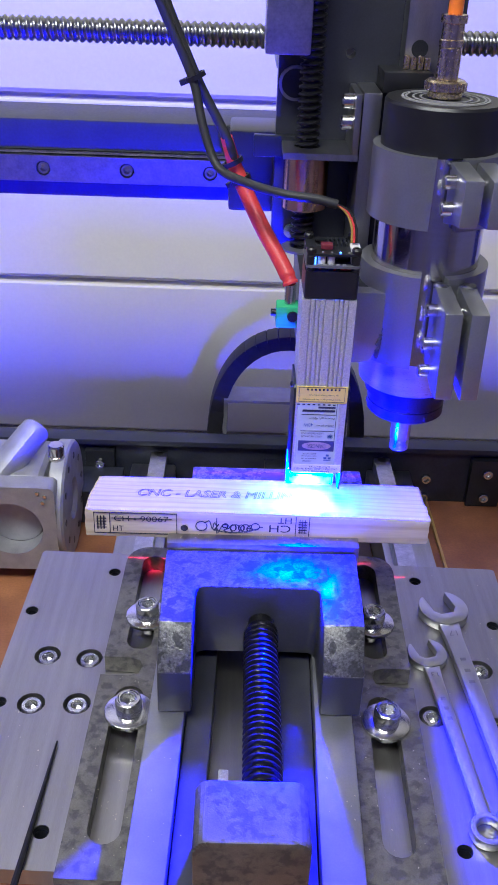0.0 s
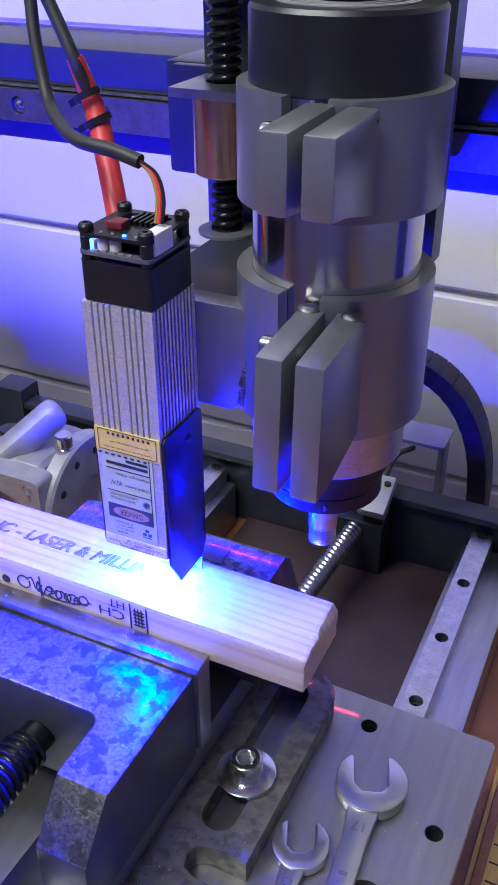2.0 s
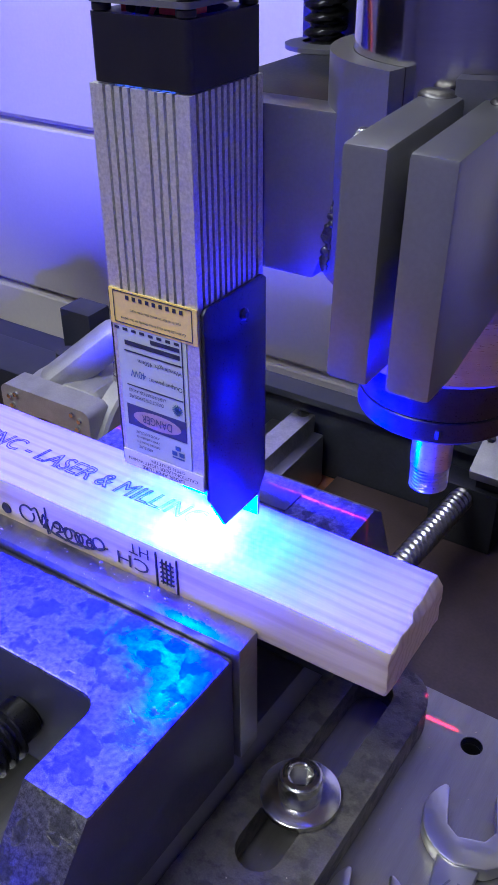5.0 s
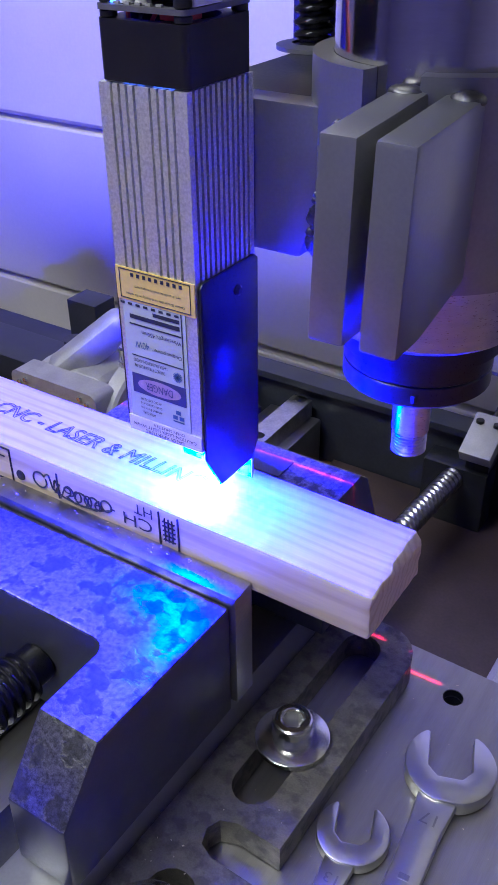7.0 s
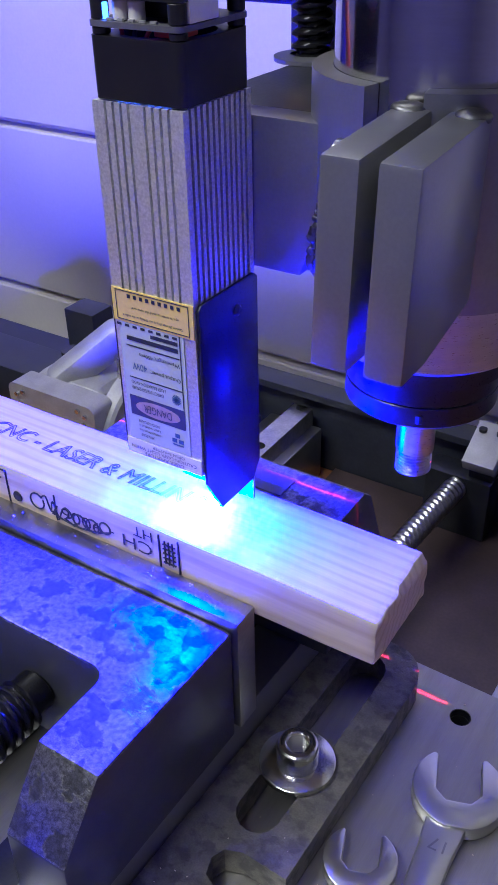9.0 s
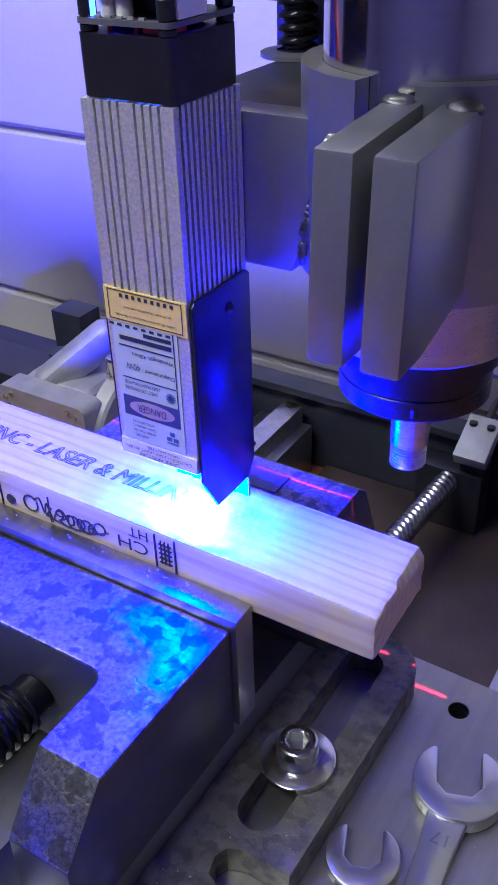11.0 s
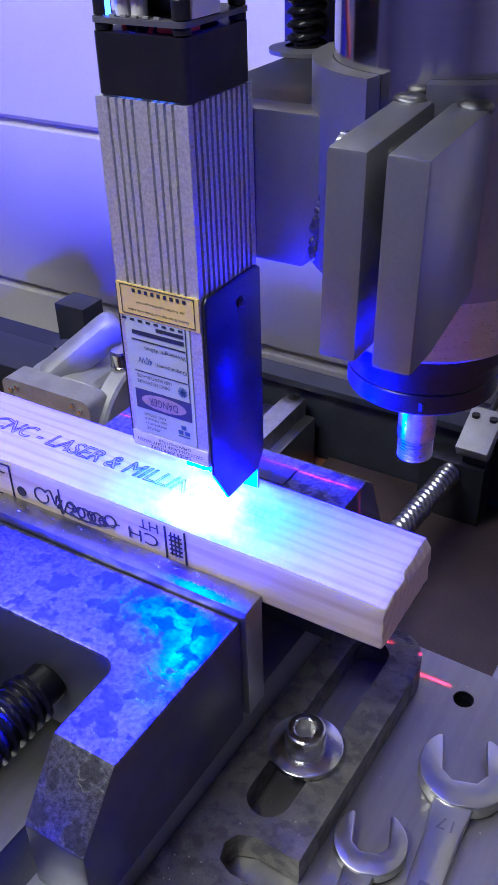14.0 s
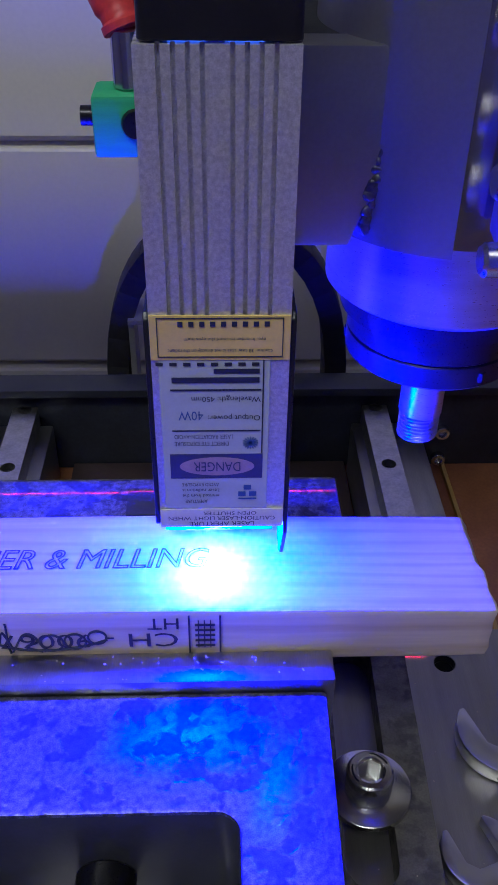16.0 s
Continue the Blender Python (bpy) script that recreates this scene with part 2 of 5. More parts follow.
def plate(bm, outer, holes, axis, a, b):
    """A flat piece with holes: outlines in the plane across the axis, thick from a to b."""
    for w in (a, b):
        edges = []
        for loop in (outer, *holes):
            vs = [bm.verts.new(place(axis, u, v, w)) for u, v in loop]
            edges += [bm.edges.new((vs[i], vs[(i + 1) % len(vs)])) for i in range(len(vs))]
        bmesh.ops.triangle_fill(bm, use_beauty=True, use_dissolve=False, edges=edges)
    for loop in (outer, *holes):
        lo = [bm.verts.new(place(axis, u, v, a)) for u, v in loop]
        hi = [bm.verts.new(place(axis, u, v, b)) for u, v in loop]
        for i in range(len(loop)):
            j = (i + 1) % len(loop)
            bm.faces.new((lo[i], lo[j], hi[j], hi[i]))
    bmesh.ops.remove_doubles(bm, verts=bm.verts, dist=1e-6)
    bmesh.ops.recalc_face_normals(bm, faces=bm.faces)
    return bm


def prism(bm, pts, axis, a, b, bev=0.0):
    lo = [bm.verts.new(place(axis, u, v, a)) for u, v in pts]
    hi = [bm.verts.new(place(axis, u, v, b)) for u, v in pts]
    fs = [bm.faces.new(lo), bm.faces.new(hi[::-1])]
    for i in range(len(pts)):
        j = (i + 1) % len(pts)
        fs.append(bm.faces.new((lo[j], lo[i], hi[i], hi[j])))
    bmesh.ops.recalc_face_normals(bm, faces=fs)
    if bev:
        bmesh.ops.bevel(bm, geom=list({e for f in fs for e in f.edges}), offset=bev, segments=2, affect="EDGES", profile=0.6)
    return bm


def circle(u, v, r, n=24, a0=0.0, a1=360.0):
    full = abs(a1 - a0) >= 360
    return [(u + r * math.cos(radians(a0 + (a1 - a0) * i / (n if full else n - 1))), v + r * math.sin(radians(a0 + (a1 - a0) * i / (n if full else n - 1)))) for i in range(n)]


def slot(x0, x1, y0, y1, n=9):
    r, cx = (x1 - x0) / 2, (x0 + x1) / 2
    return circle(cx, y1 - r, r, n, 0, 180) + circle(cx, y0 + r, r, n, 180, 360)


def rounded(x0, x1, y0, y1, r, n=5):
    return circle(x1 - r, y1 - r, r, n, 0, 90) + circle(x0 + r, y1 - r, r, n, 90, 180) + circle(x0 + r, y0 + r, r, n, 180, 270) + circle(x1 - r, y0 + r, r, n, 270, 360)


def lathe(bm, prof, at, axis="z", n=40):
    """Turns a profile of (radius, height) about an axis through at."""
    rings = []
    for r, h in prof:
        if r <= 1e-7:
            ring = [bm.verts.new(Vector(at) + Vector(place(axis, 0, 0, h)))]
        else:
            ring = [bm.verts.new(Vector(at) + Vector(place(axis, r * math.cos(2 * math.pi * i / n), r * math.sin(2 * math.pi * i / n), h))) for i in range(n)]
        rings.append(ring)
    fs = []
    for p, q in zip(rings, rings[1:]):
        for i in range(n):
            j = (i + 1) % n
            vs = [p[i % len(p)], p[j % len(p)], q[j % len(q)], q[i % len(q)]]
            vs = [v for k, v in enumerate(vs) if v not in vs[:k]]
            if len(vs) > 2:
                fs.append(bm.faces.new(vs))
    bmesh.ops.recalc_face_normals(bm, faces=fs)
    return bm


def rod(bm, r, at, axis, h0, h1, n=24, c=0.0):
    c = c or min(r * 0.12, abs(h1 - h0) * 0.2)
    return lathe(bm, [(0, h0), (r - c, h0), (r, h0 + c), (r, h1 - c), (r - c, h1), (0, h1)], at, axis, n)


def screw_thread(bm, at, axis, h0, h1, r, depth, pitch, n=20, per=6, ball=False):
    rows, steps = [], int((h1 - h0) / pitch * per)
    for k in range(steps + 1):
        h = h0 + (h1 - h0) * k / steps
        row = []
        for i in range(n):
            ph = ((h - h0) / pitch - i / n) % 1.0
            if ball:
                d = depth * max(0.0, 1 - ((ph - 0.5) / 0.33) ** 2)
            else:
                d = depth * min(1.0, max(0.0, (abs(ph - 0.5) * 2 - 0.35) / 0.3))
            row.append(bm.verts.new(Vector(at) + Vector(place(axis, (r - d) * math.cos(2 * math.pi * i / n), (r - d) * math.sin(2 * math.pi * i / n), h))))
        rows.append(row)
    fs = [bm.faces.new((p[i], p[(i + 1) % n], q[(i + 1) % n], q[i])) for p, q in zip(rows, rows[1:]) for i in range(n)]
    fs += [bm.faces.new(rows[0]), bm.faces.new(rows[-1])]
    bmesh.ops.recalc_face_normals(bm, faces=fs)
    return bm


def smooth_path(pts, k=6):
    pts = [Vector(p) for p in pts]
    q = [2 * pts[0] - pts[1]] + pts + [2 * pts[-1] - pts[-2]]
    out = []
    for i in range(1, len(q) - 2):
        for s in range(k):
            t = s / k
            a, b, c, d = q[i - 1], q[i], q[i + 1], q[i + 2]
            out.append(0.5 * ((2 * b) + (c - a) * t + (2 * a - 5 * b + 4 * c - d) * t * t + (3 * b - a - 3 * c + d) * t ** 3))
    return out + [pts[-1]]


def sweep(bm, pts, r, n=10, k=6, radii=None):
    path = smooth_path(pts, k) if k else [Vector(p) for p in pts]
    side = None
    rows = []
    for i, p in enumerate(path):
        d = (path[min(i + 1, len(path) - 1)] - path[max(i - 1, 0)]).normalized()
        if side is None:
            side = d.orthogonal().normalized()
        side = (side - d * side.dot(d)).normalized()
        up = d.cross(side)
        rr = radii(i / (len(path) - 1)) if radii else r
        rows.append([bm.verts.new(p + rr * (math.cos(2 * math.pi * j / n) * side + math.sin(2 * math.pi * j / n) * up)) for j in range(n)])
    fs = [bm.faces.new((a[j], a[(j + 1) % n], b[(j + 1) % n], b[j])) for a, b in zip(rows, rows[1:]) for j in range(n)]
    fs += [bm.faces.new(rows[0]), bm.faces.new(rows[-1])]
    bmesh.ops.recalc_face_normals(bm, faces=fs)
    return bm


def finish(bm, name, material, angle=32):
    me = bpy.data.meshes.new(name)
    bm.to_mesh(me)
    bm.free()
    for p in me.polygons:
        p.use_smooth = True
    me.set_sharp_from_angle(angle=radians(angle))
    me.materials.append(material)
    return me


def thing(name, at, label, category, group="", kind=""):
    ob = new(name)
    ob.empty_display_size = 0.01
    ob.location = at
    return tagged(ob, label, category, group, kind)


def solid(name, bm, material, label, category, group="", kind="", angle=32):
    return tagged(new(name, finish(bm, name, material, angle)), label, category, group, kind)


def world_of(ob):
    m = Matrix.Translation(ob.location) if ob.parent is None else world_of(ob.parent) @ ob.matrix_parent_inverse @ Matrix.Translation(ob.location)
    return m


def part(name, bm, material, parent, label="", angle=32):
    ob = new(name, bm if isinstance(bm, bpy.types.Mesh) else finish(bm, name, material, angle))
    ob.parent = parent
    ob.matrix_parent_inverse = world_of(parent).inverted()
    return tagged(ob, label)


def nb():
    return bmesh.new()


TOP = Matrix(((1, 0, 0, 0), (0, 1, 0, 0), (0, 0, 1, 0), (0, 0, 0, 1)))
FRONT = Matrix(((1, 0, 0, 0), (0, 0, -1, 0), (0, 1, 0, 0), (0, 0, 0, 1)))
FRONT_DOWN = Matrix(((-1, 0, 0, 0), (0, 0, -1, 0), (0, -1, 0, 0), (0, 0, 0, 1)))


def lettering(name, words, width, height, at, turn, material, parent, shear=0.0, line=0.0, spin=0.0):
    """Words in the built-in font, fitted to width x height and centred on at."""
    cu = bpy.data.curves.new(name, "FONT")
    cu.body, cu.shear, cu.resolution_u = words, shear, 3
    cu.align_x = "CENTER"
    tmp = new(name, cu)
    if line:
        cu.fill_mode = "NONE"
        cu.bevel_depth = line / height * 0.7
        cu.bevel_resolution = 0
    bpy.context.view_layer.update()
    me = bpy.data.meshes.new_from_object(tmp)
    bpy.data.objects.remove(tmp)
    bpy.data.curves.remove(cu)
    co = np.empty(len(me.vertices) * 3)
    me.vertices.foreach_get("co", co)
    co = co.reshape(-1, 3)
    lo, hi = co.min(0), co.max(0)
    sx, sy = width / max(hi[0] - lo[0], 1e-6), height / max(hi[1] - lo[1], 1e-6)
    co = (co - (lo + hi) / 2) * (sx, sy, min(sx, sy) * 0.3)
    me.vertices.foreach_set("co", co.ravel())
    me.transform(Matrix.Translation(at) @ turn @ pose(0, 0, 0, 0, 0, spin))
    me.name = name
    me.materials.clear()
    me.materials.append(material)
    return part(name, me, material, parent)


def turn_about(bm, deg, at):
    bmesh.ops.rotate(bm, cent=at, matrix=Matrix.Rotation(radians(deg), 3, "Z"), verts=bm.verts)
    return bm


# ---- the setting ----
def wall_panelled():
    """A white wall of broad horizontal boards with shadow joints, slightly turned to the machine."""
    joints = [-0.71, -0.52, -0.345, -0.152, 0.0515, 0.2580, 0.463, 0.668, 0.873, 1.078, 1.283]
    wall = tagged(new("wall_north"), "white wall of broad horizontal panels behind the machine", "wall", kind="structure")
    wall.location = (0, 1.01, -0.8)
    bm = nb()
    for a, b in zip(joints, joints[1:]):
        prism(bm, [(1.016, a + 0.0055), (1.012, a + 0.0075), (1.010, a + 0.0105), (1.010, b - 0.002), (1.0115, b), (1.06, b), (1.06, a + 0.0055)], "x", -1.7, 1.7)
    box(bm, -1.7, 1.7, 1.03, 1.09, -0.9, 1.6)
    turn_about(bm, -0.4, (0, 1.01, 0))
    part("panelling", bm, M["wall"], wall)


def room():
    for name, d in (("wall_west", (-1.76, -1.66, -1.6, 1.2)), ("wall_east", (1.66, 1.76, -1.6, 1.0)), ("wall_south", (-1.76, 1.76, -1.7, -1.6))):
        solid(name, box(nb(), *d, -0.9, 1.6), M["room"], "plain grey painted workshop wall", "wall", kind="structure")
    solid("ceiling", box(nb(), -1.9, 1.9, -1.8, 1.3, 1.6, 1.7), M["room"], "plain pale workshop ceiling", "ceiling", kind="structure")
    solid("floor", box(nb(), -1.9, 1.9, -1.8, 1.3, -1.0, -0.9), M["concrete"], "plain grey workshop floor", "floor", kind="structure")
    t = thing("ceiling_light", (-0.35, -0.15, 1.6), "long white tube light hanging under the ceiling", "light")
    part("housing", box(nb(), -0.98, 0.28, -0.2, -0.1, 1.46, 1.5, 0.005), M["white"], t)
    for x in (-0.8, 0.1):
        part("hanger", rod(nb(), 0.006, (x, -0.15, 0), "z", 1.5, 1.6, 10), M["zinc"], t)
    part("tube", rod(nb(), 0.014, (0, -0.15, 1.44), "x", -0.95, 0.25, 16), M["tube"], t)


wall_panelled()
room()


def bench():
    t = thing("machine_bench", (0, 0.5, -0.9), "workbench under the milling machine, brown board top", "bench")
    bm = box(nb(), -0.75, 0.187, -0.1, 0.86, -0.125, -0.1, 0.001)
    part("board", bm, M["board"], t)
    part("board", box(nb(), 0.190, 0.75, -0.1, 0.86, -0.125, -0.0985, 0.001), M["board"], t)
    part("seam_strip", box(nb(), 0.1872, 0.1898, -0.1, 0.86, -0.12, -0.0975), M["edge"], t, "pale wooden strip in the joint")
    for x in (-0.7, 0.7):
        for y in (-0.05, 0.8):
            part("leg", box(nb(), x - 0.03, x + 0.03, y - 0.03, y + 0.03, -0.9, -0.126, 0.003), M["beam"], t)


bench()
# sheet over the brown board; the shade between the rails is in its colour
solid("bed_floor", box(nb(), -0.069, 0.1185, 0.30, 0.7945, -0.0985, -0.094, 0.001), M["bedfloor"], "floor plate between the bed rails, its shade put into the colour", "plate")


# ---- machine frame ----
def cap_screw(name, at, axis, r, h, parent, sign=1, mtl="zinc"):
    """Socket head screw whose head rises from at along the axis."""
    bm = nb()
    s = sign
    prof = [(0, 0), (r, 0), (r, s * h * 0.85), (r * 0.9, s * h), (r * 0.56, s * h), (r * 0.5, s * h * 0.45), (0, s * h * 0.4)]
    lathe(bm, prof, at, axis, 20)
    return part(name, bm, M[mtl], parent)


def back_beam():
    t = thing("rear_beam", (0, 0.82, -0.1), "dark blue-grey steel cross beam at the rear of the machine", "beam")
    part("web", box(nb(), -0.323, 0.5, 0.795, 0.803, -0.0985, -0.036, 0.001), M["beam"], t)
    part("end_block", box(nb(), -0.330, -0.2985, 0.786, 0.812, -0.0985, -0.0165, 0.001), M["beam"], t)
    part("top_flange", box(nb(), -0.323, 0.5, 0.788, 0.808, -0.0358, -0.030, 0.001), M["beam"], t)
    for x, w in ((0.245, 0.034), (-0.155, 0.03)):
        pl = part("bracket", box(nb(), x - w / 2, x + w / 2, 0.786, 0.7945, -0.0975, -0.042, 0.001), M["anod"], t)
        for z in (-0.056, -0.085):
            cap_screw("screw", (x, 0.786, z), "y", 0.005, 0.005, pl, -1)
    for z in (-0.069, -0.092):
        cap_screw("screw", (0.184, 0.795, z), "y", 0.005, 0.005, t, -1)


back_beam()


def bed_rail(x, width, side, label):
    t = thing("bed_rail", (x, 0.55, -0.1), label, "linear rail", "rails of the machine bed")
    part("support_bar", box(nb(), x - width / 2 + side, x + width / 2 + side, 0.2, 0.787, -0.0985, -0.056, 0.002), M["way"], t)
    holes = [circle(x, 0.784 - 0.06 * i, 0.0045, 14) for i in range(9)]
    bm = plate(nb(), [(x - 0.008, 0.2), (x + 0.008, 0.2), (x + 0.008, 0.787), (x - 0.008, 0.787)], holes, "z", -0.0558, -0.042)
    part("rail", bm, M["rail"], t, "mottled ground steel rail with screw holes")
    for i in range(9):
        part("screw", lathe(nb(), [(0.0040, -0.0557), (0.0040, -0.047), (0.0022, -0.047), (0.002, -0.0495), (0, -0.0495)], (x, 0.784 - 0.06 * i, 0), "z", 12), M["anod"], t)
    return t


bed_rail(0.134, 0.045, 0.008, "ground steel linear rail on its support bar")
bed_rail(-0.094, 0.045, -0.006, "ground steel linear rail on its support bar")


def bed_screw():
    t = thing("ball_screw", (0.034, 0.7, -0.05), "bright ball screw driving the machine bed", "ball screw")
    bm = screw_thread(nb(), (0, 0, 0), "y", 0.56, 0.77, 0.008, 0.0014, 0.005, ball=True)
    bmesh.ops.translate(bm, vec=(0.036, 0, -0.055), verts=bm.verts)
    turn_about(bm, -4.0, (0.036, 0.76, 0))
    part("screw", bm, M["bright_thread"], t)
    part("bearing_block", box(nb(), 0.014, 0.060, 0.766, 0.7875, -0.0939, -0.046, 0.002), M["anod"], t)


bed_screw()


def limit_switch():
    t = thing("limit_switch", (0.05, 0.775, -0.035), "grey limit switch block with two screws and a cable", "switch")
    bm = box(nb(), -0.011, 0.011, -0.017, 0.017, -0.005, 0.005, 0.0012)
    bmesh.ops.rotate(bm, cent=(0, 0, 0), matrix=Matrix.Rotation(radians(28), 3, "X"), verts=bm.verts)
    bmesh.ops.translate(bm, vec=(0.051, 0.776, -0.024), verts=bm.verts)
    part("body", bm, M["castalu"], t)
    for dx in (-0.006, 0.006):
        part("screw", lathe(nb(), [(0, 0.0), (0.0028, 0.0), (0.0028, 0.002), (0, 0.002)], (0.051 + dx, 0.782, -0.0158), "z", 12), M["anod"], t)
    part("cable", sweep(nb(), [(0.052, 0.79, -0.016), (0.054, 0.81, -0.006), (0.058, 0.85, -0.02)], 0.0022), M["rubber"], t)
    part("post", box(nb(), 0.043, 0.059, 0.770, 0.7875, -0.0458, -0.0325), M["anod"], t)


limit_switch()


def rotary_table():
    t = thing("rotary_table", (-0.21, 0.68, -0.0985), "cast aluminium rotary table with a bored square flange", "rotary table")
    # square motor flange with a bore and clusters of screws
    bm = plate(nb(), rounded(-0.250, -0.172, -0.084, 0.004, 0.006), [circle(-0.2115, -0.040, 0.027, 40)], "y", 0.645, 0.664)
    fl = part("flange", bm, M["castalu"], t, "milled square flange with a round bore")
    part("bore_back", lathe(nb(), [(0.0268, 0.6642), (0.0268, 0.69), (0, 0.69)], (-0.2115, 0, -0.040), "y", 36), M["anod"], fl)
    for sx in (-1, 1):
        for sz in (-1, 1):
            for dx, dz in ((0, 0), (-0.006, 0.003), (-0.002, -0.0065)):
                part("screw", lathe(nb(), [(0, -0.0016), (0.0016, -0.0016), (0.0019, -0.001), (0.0019, 0), (0, 0)], (-0.211 + sx * (0.031 + dx), 0.6449, -0.040 + sz * (0.036 + dz)), "y", 10), M["zinc"], fl)
    part("gear_case", box(nb(), -0.248, -0.186, 0.6645, 0.735, -0.0975, 0.002, 0.010, 3), M["castalu"], t)
    at = (0, 0.700, -0.042)
    disc = part("face_plate", lathe(nb(), [(0, -0.1815), (0.050, -0.1815), (0.055, -0.1795), (0.055, -0.1685), (0.053, -0.1665), (0.020, -0.1665), (0.016, -0.1700), (0, -0.1700)], at, "x", 56), M["castalu"], t, "round face plate with bolt holes")
    for k in range(10):
        g = 2 * math.pi * k / 10
        part("bolt_hole", lathe(nb(), [(0, -0.1664), (0.0032, -0.1664), (0.0032, -0.1660), (0, -0.1660)], (0, 0.700 + 0.041 * math.cos(g), -0.042 + 0.041 * math.sin(g)), "x", 12), M["anod"], disc)
    arm = box(nb(), -0.034, 0.034, -0.0125, 0.0125, -0.0115, 0.0115, 0.0105, 4)
    bmesh.ops.transform(arm, matrix=Matrix.Translation((-0.213, 0.690, 0.011)) @ Matrix.Rotation(radians(48), 4, "Z") @ Matrix.Rotation(radians(-34), 4, "Y"), verts=arm.verts)
    part("arm", arm, M["castalu"], t, "rounded cast arm over the case")
    part("clamp_knob", lathe(nb(), [(0, 0.004), (0.0055, 0.004), (0.0075, 0.008), (0.0075, 0.0125), (0.0070, 0.013), (0.0070, 0.022), (0.006, 0.0235), (0, 0.0235)], (-0.176, 0.687, 0), "z", 24), M["steel"], t)
    part("dark_cap", lathe(nb(), [(0, 0.0021), (0.008, 0.0021), (0.008, 0.006), (0, 0.006)], (-0.240, 0.70, 0), "z", 20), M["anod"], t)
    s = thing("rear_bracket", (-0.24, 0.76, -0.0985), "dark blue-grey steel bracket behind the rotary table", "bracket")
    part("foot", box(nb(), -0.54, -0.13, 0.738, 0.7855, -0.0983, -0.060, 0.002), M["beam"], s)
    # added dark sheet that hides the brown board behind the rear beam
    part("rear_sheet", box(nb(), -0.72, -0.07, 0.8125, 0.858, -0.0996, -0.095, 0.001), M["beam"], s)
    c = thing("side_rail", (-0.42, 0.5, -0.0985), "dark steel side bar of the machine frame", "bar")
    part("bar", box(nb(), -0.45, -0.385, 0.25, 0.735, -0.0985, -0.060, 0.002), M["beam"], c)


rotary_table()


def folding_rule():
    t = thing("folding_rule", (0.204, 0.55, -0.0985), "yellow-brown striped wooden rule lying beside the bed", "rule")
    part("strip", box(nb(), 0.196, 0.214, 0.47, 0.594, -0.0983, -0.0945, 0.0005), M["edge"], t)
    for k in range(9):
        part("mark", box(nb(), 0.197, 0.205, 0.478 + 0.0125 * k, 0.479 + 0.0125 * k, -0.0944, -0.0942), M["stamp"], t)


folding_rule()


def hose_arch():
    t = thing("cable_chain", (0.03, 0.88, -0.03), "black corrugated cable chain arching behind the machine", "cable chain")
    pts = [(0.037 + 0.079 * math.cos(a) * (1.0 if math.cos(a) > 0 else 0.98), 0.86, -0.09 + 0.146 * max(0, math.sin(a)) ** 0.65) for a in [math.pi * i / 22 for i in range(23)]]
    for i in range(22):
        a, b = Vector(pts[i]), Vector(pts[i + 1])
        mid, d = (a + b) / 2, (b - a)
        bm = box(nb(), -d.length * 0.56, d.length * 0.56, -0.014, 0.014, -0.008, 0.008, 0.002)
        bmesh.ops.rotate(bm, cent=(0, 0, 0), matrix=Matrix.Rotation(-math.atan2(d.z, d.x), 3, "Y"), verts=bm.verts)
        bmesh.ops.translate(bm, vec=mid, verts=bm.verts)
        part("link", bm, M["rubber"], t)
    b = thing("junction_plate", (0, 0.84, -0.03), "grey steel shelf plate carrying the cable chain", "plate")
    part("shelf", box(nb(), -0.03, 0.085, 0.842, 0.875, -0.012, -0.009), M["castalu"], b)
    for x in (-0.028, 0.082):
        part("upright", box(nb(), x - 0.002, x + 0.002, 0.845, 0.87, -0.0985, -0.0122), M["castalu"], b)


hose_arch()


def gantry():
    t = thing("gantry_beam", (0, 0.69, 0.27), "dark gantry beam carrying a steel linear rail", "beam")
    part("upper_profile", box(nb(), -0.55, 0.55, 0.676, 0.74, 0.2815, 0.303, 0.0015), M["beam"], t)
    part("lip", box(nb(), -0.55, 0.55, 0.674, 0.69, 0.2795, 0.2813), M["rail"], t)
    part("lower_profile", box(nb(), -0.55, 0.55, 0.680, 0.74, 0.247, 0.2793, 0.0015), M["beam"], t)
    xs = [-0.1635 + 0.0613 * i for i in range(-5, 12)]
    bm = plate(nb(), [(-0.55, 0.2597), (0.55, 0.2597), (0.55, 0.2785), (-0.55, 0.2785)], [circle(x, 0.2692, 0.0053, 16) for x in xs], "y", 0.6705, 0.6798)
    rail = part("rail", bm, M["rail"], t, "mottled steel linear rail with sunk screws")
    for x in xs:
        cap_screw("screw", (x, 0.6795, 0.2692), "y", 0.0047, 0.0075, rail, -1)
    for x in (-0.56, 0.56):
        part("end_plate", box(nb(), x - 0.008, x + 0.008, 0.64, 0.80, -0.0985, 0.42, 0.002), M["beam"], t)
    s = thing("ball_screw", (0, 0.69, 0.36), "bright ball screw along the gantry", "ball screw")
    part("screw", screw_thread(nb(), (0, 0.678, 0.3625), "x", -0.549, 0.549, 0.0082, 0.0016, 0.005, n=18, ball=True), M["bright_thread"], s)
    for x in (-0.547, 0.547):
        part("end_journal", rod(nb(), 0.006, (0, 0.678, 0.3625), "x", x - 0.004, x + 0.004, 16), M["steel"], s)


gantry()


# ---- bed plate and vise ----
TURN_BED = -1.5
PIV = (0.0, 0.50, 0.0)


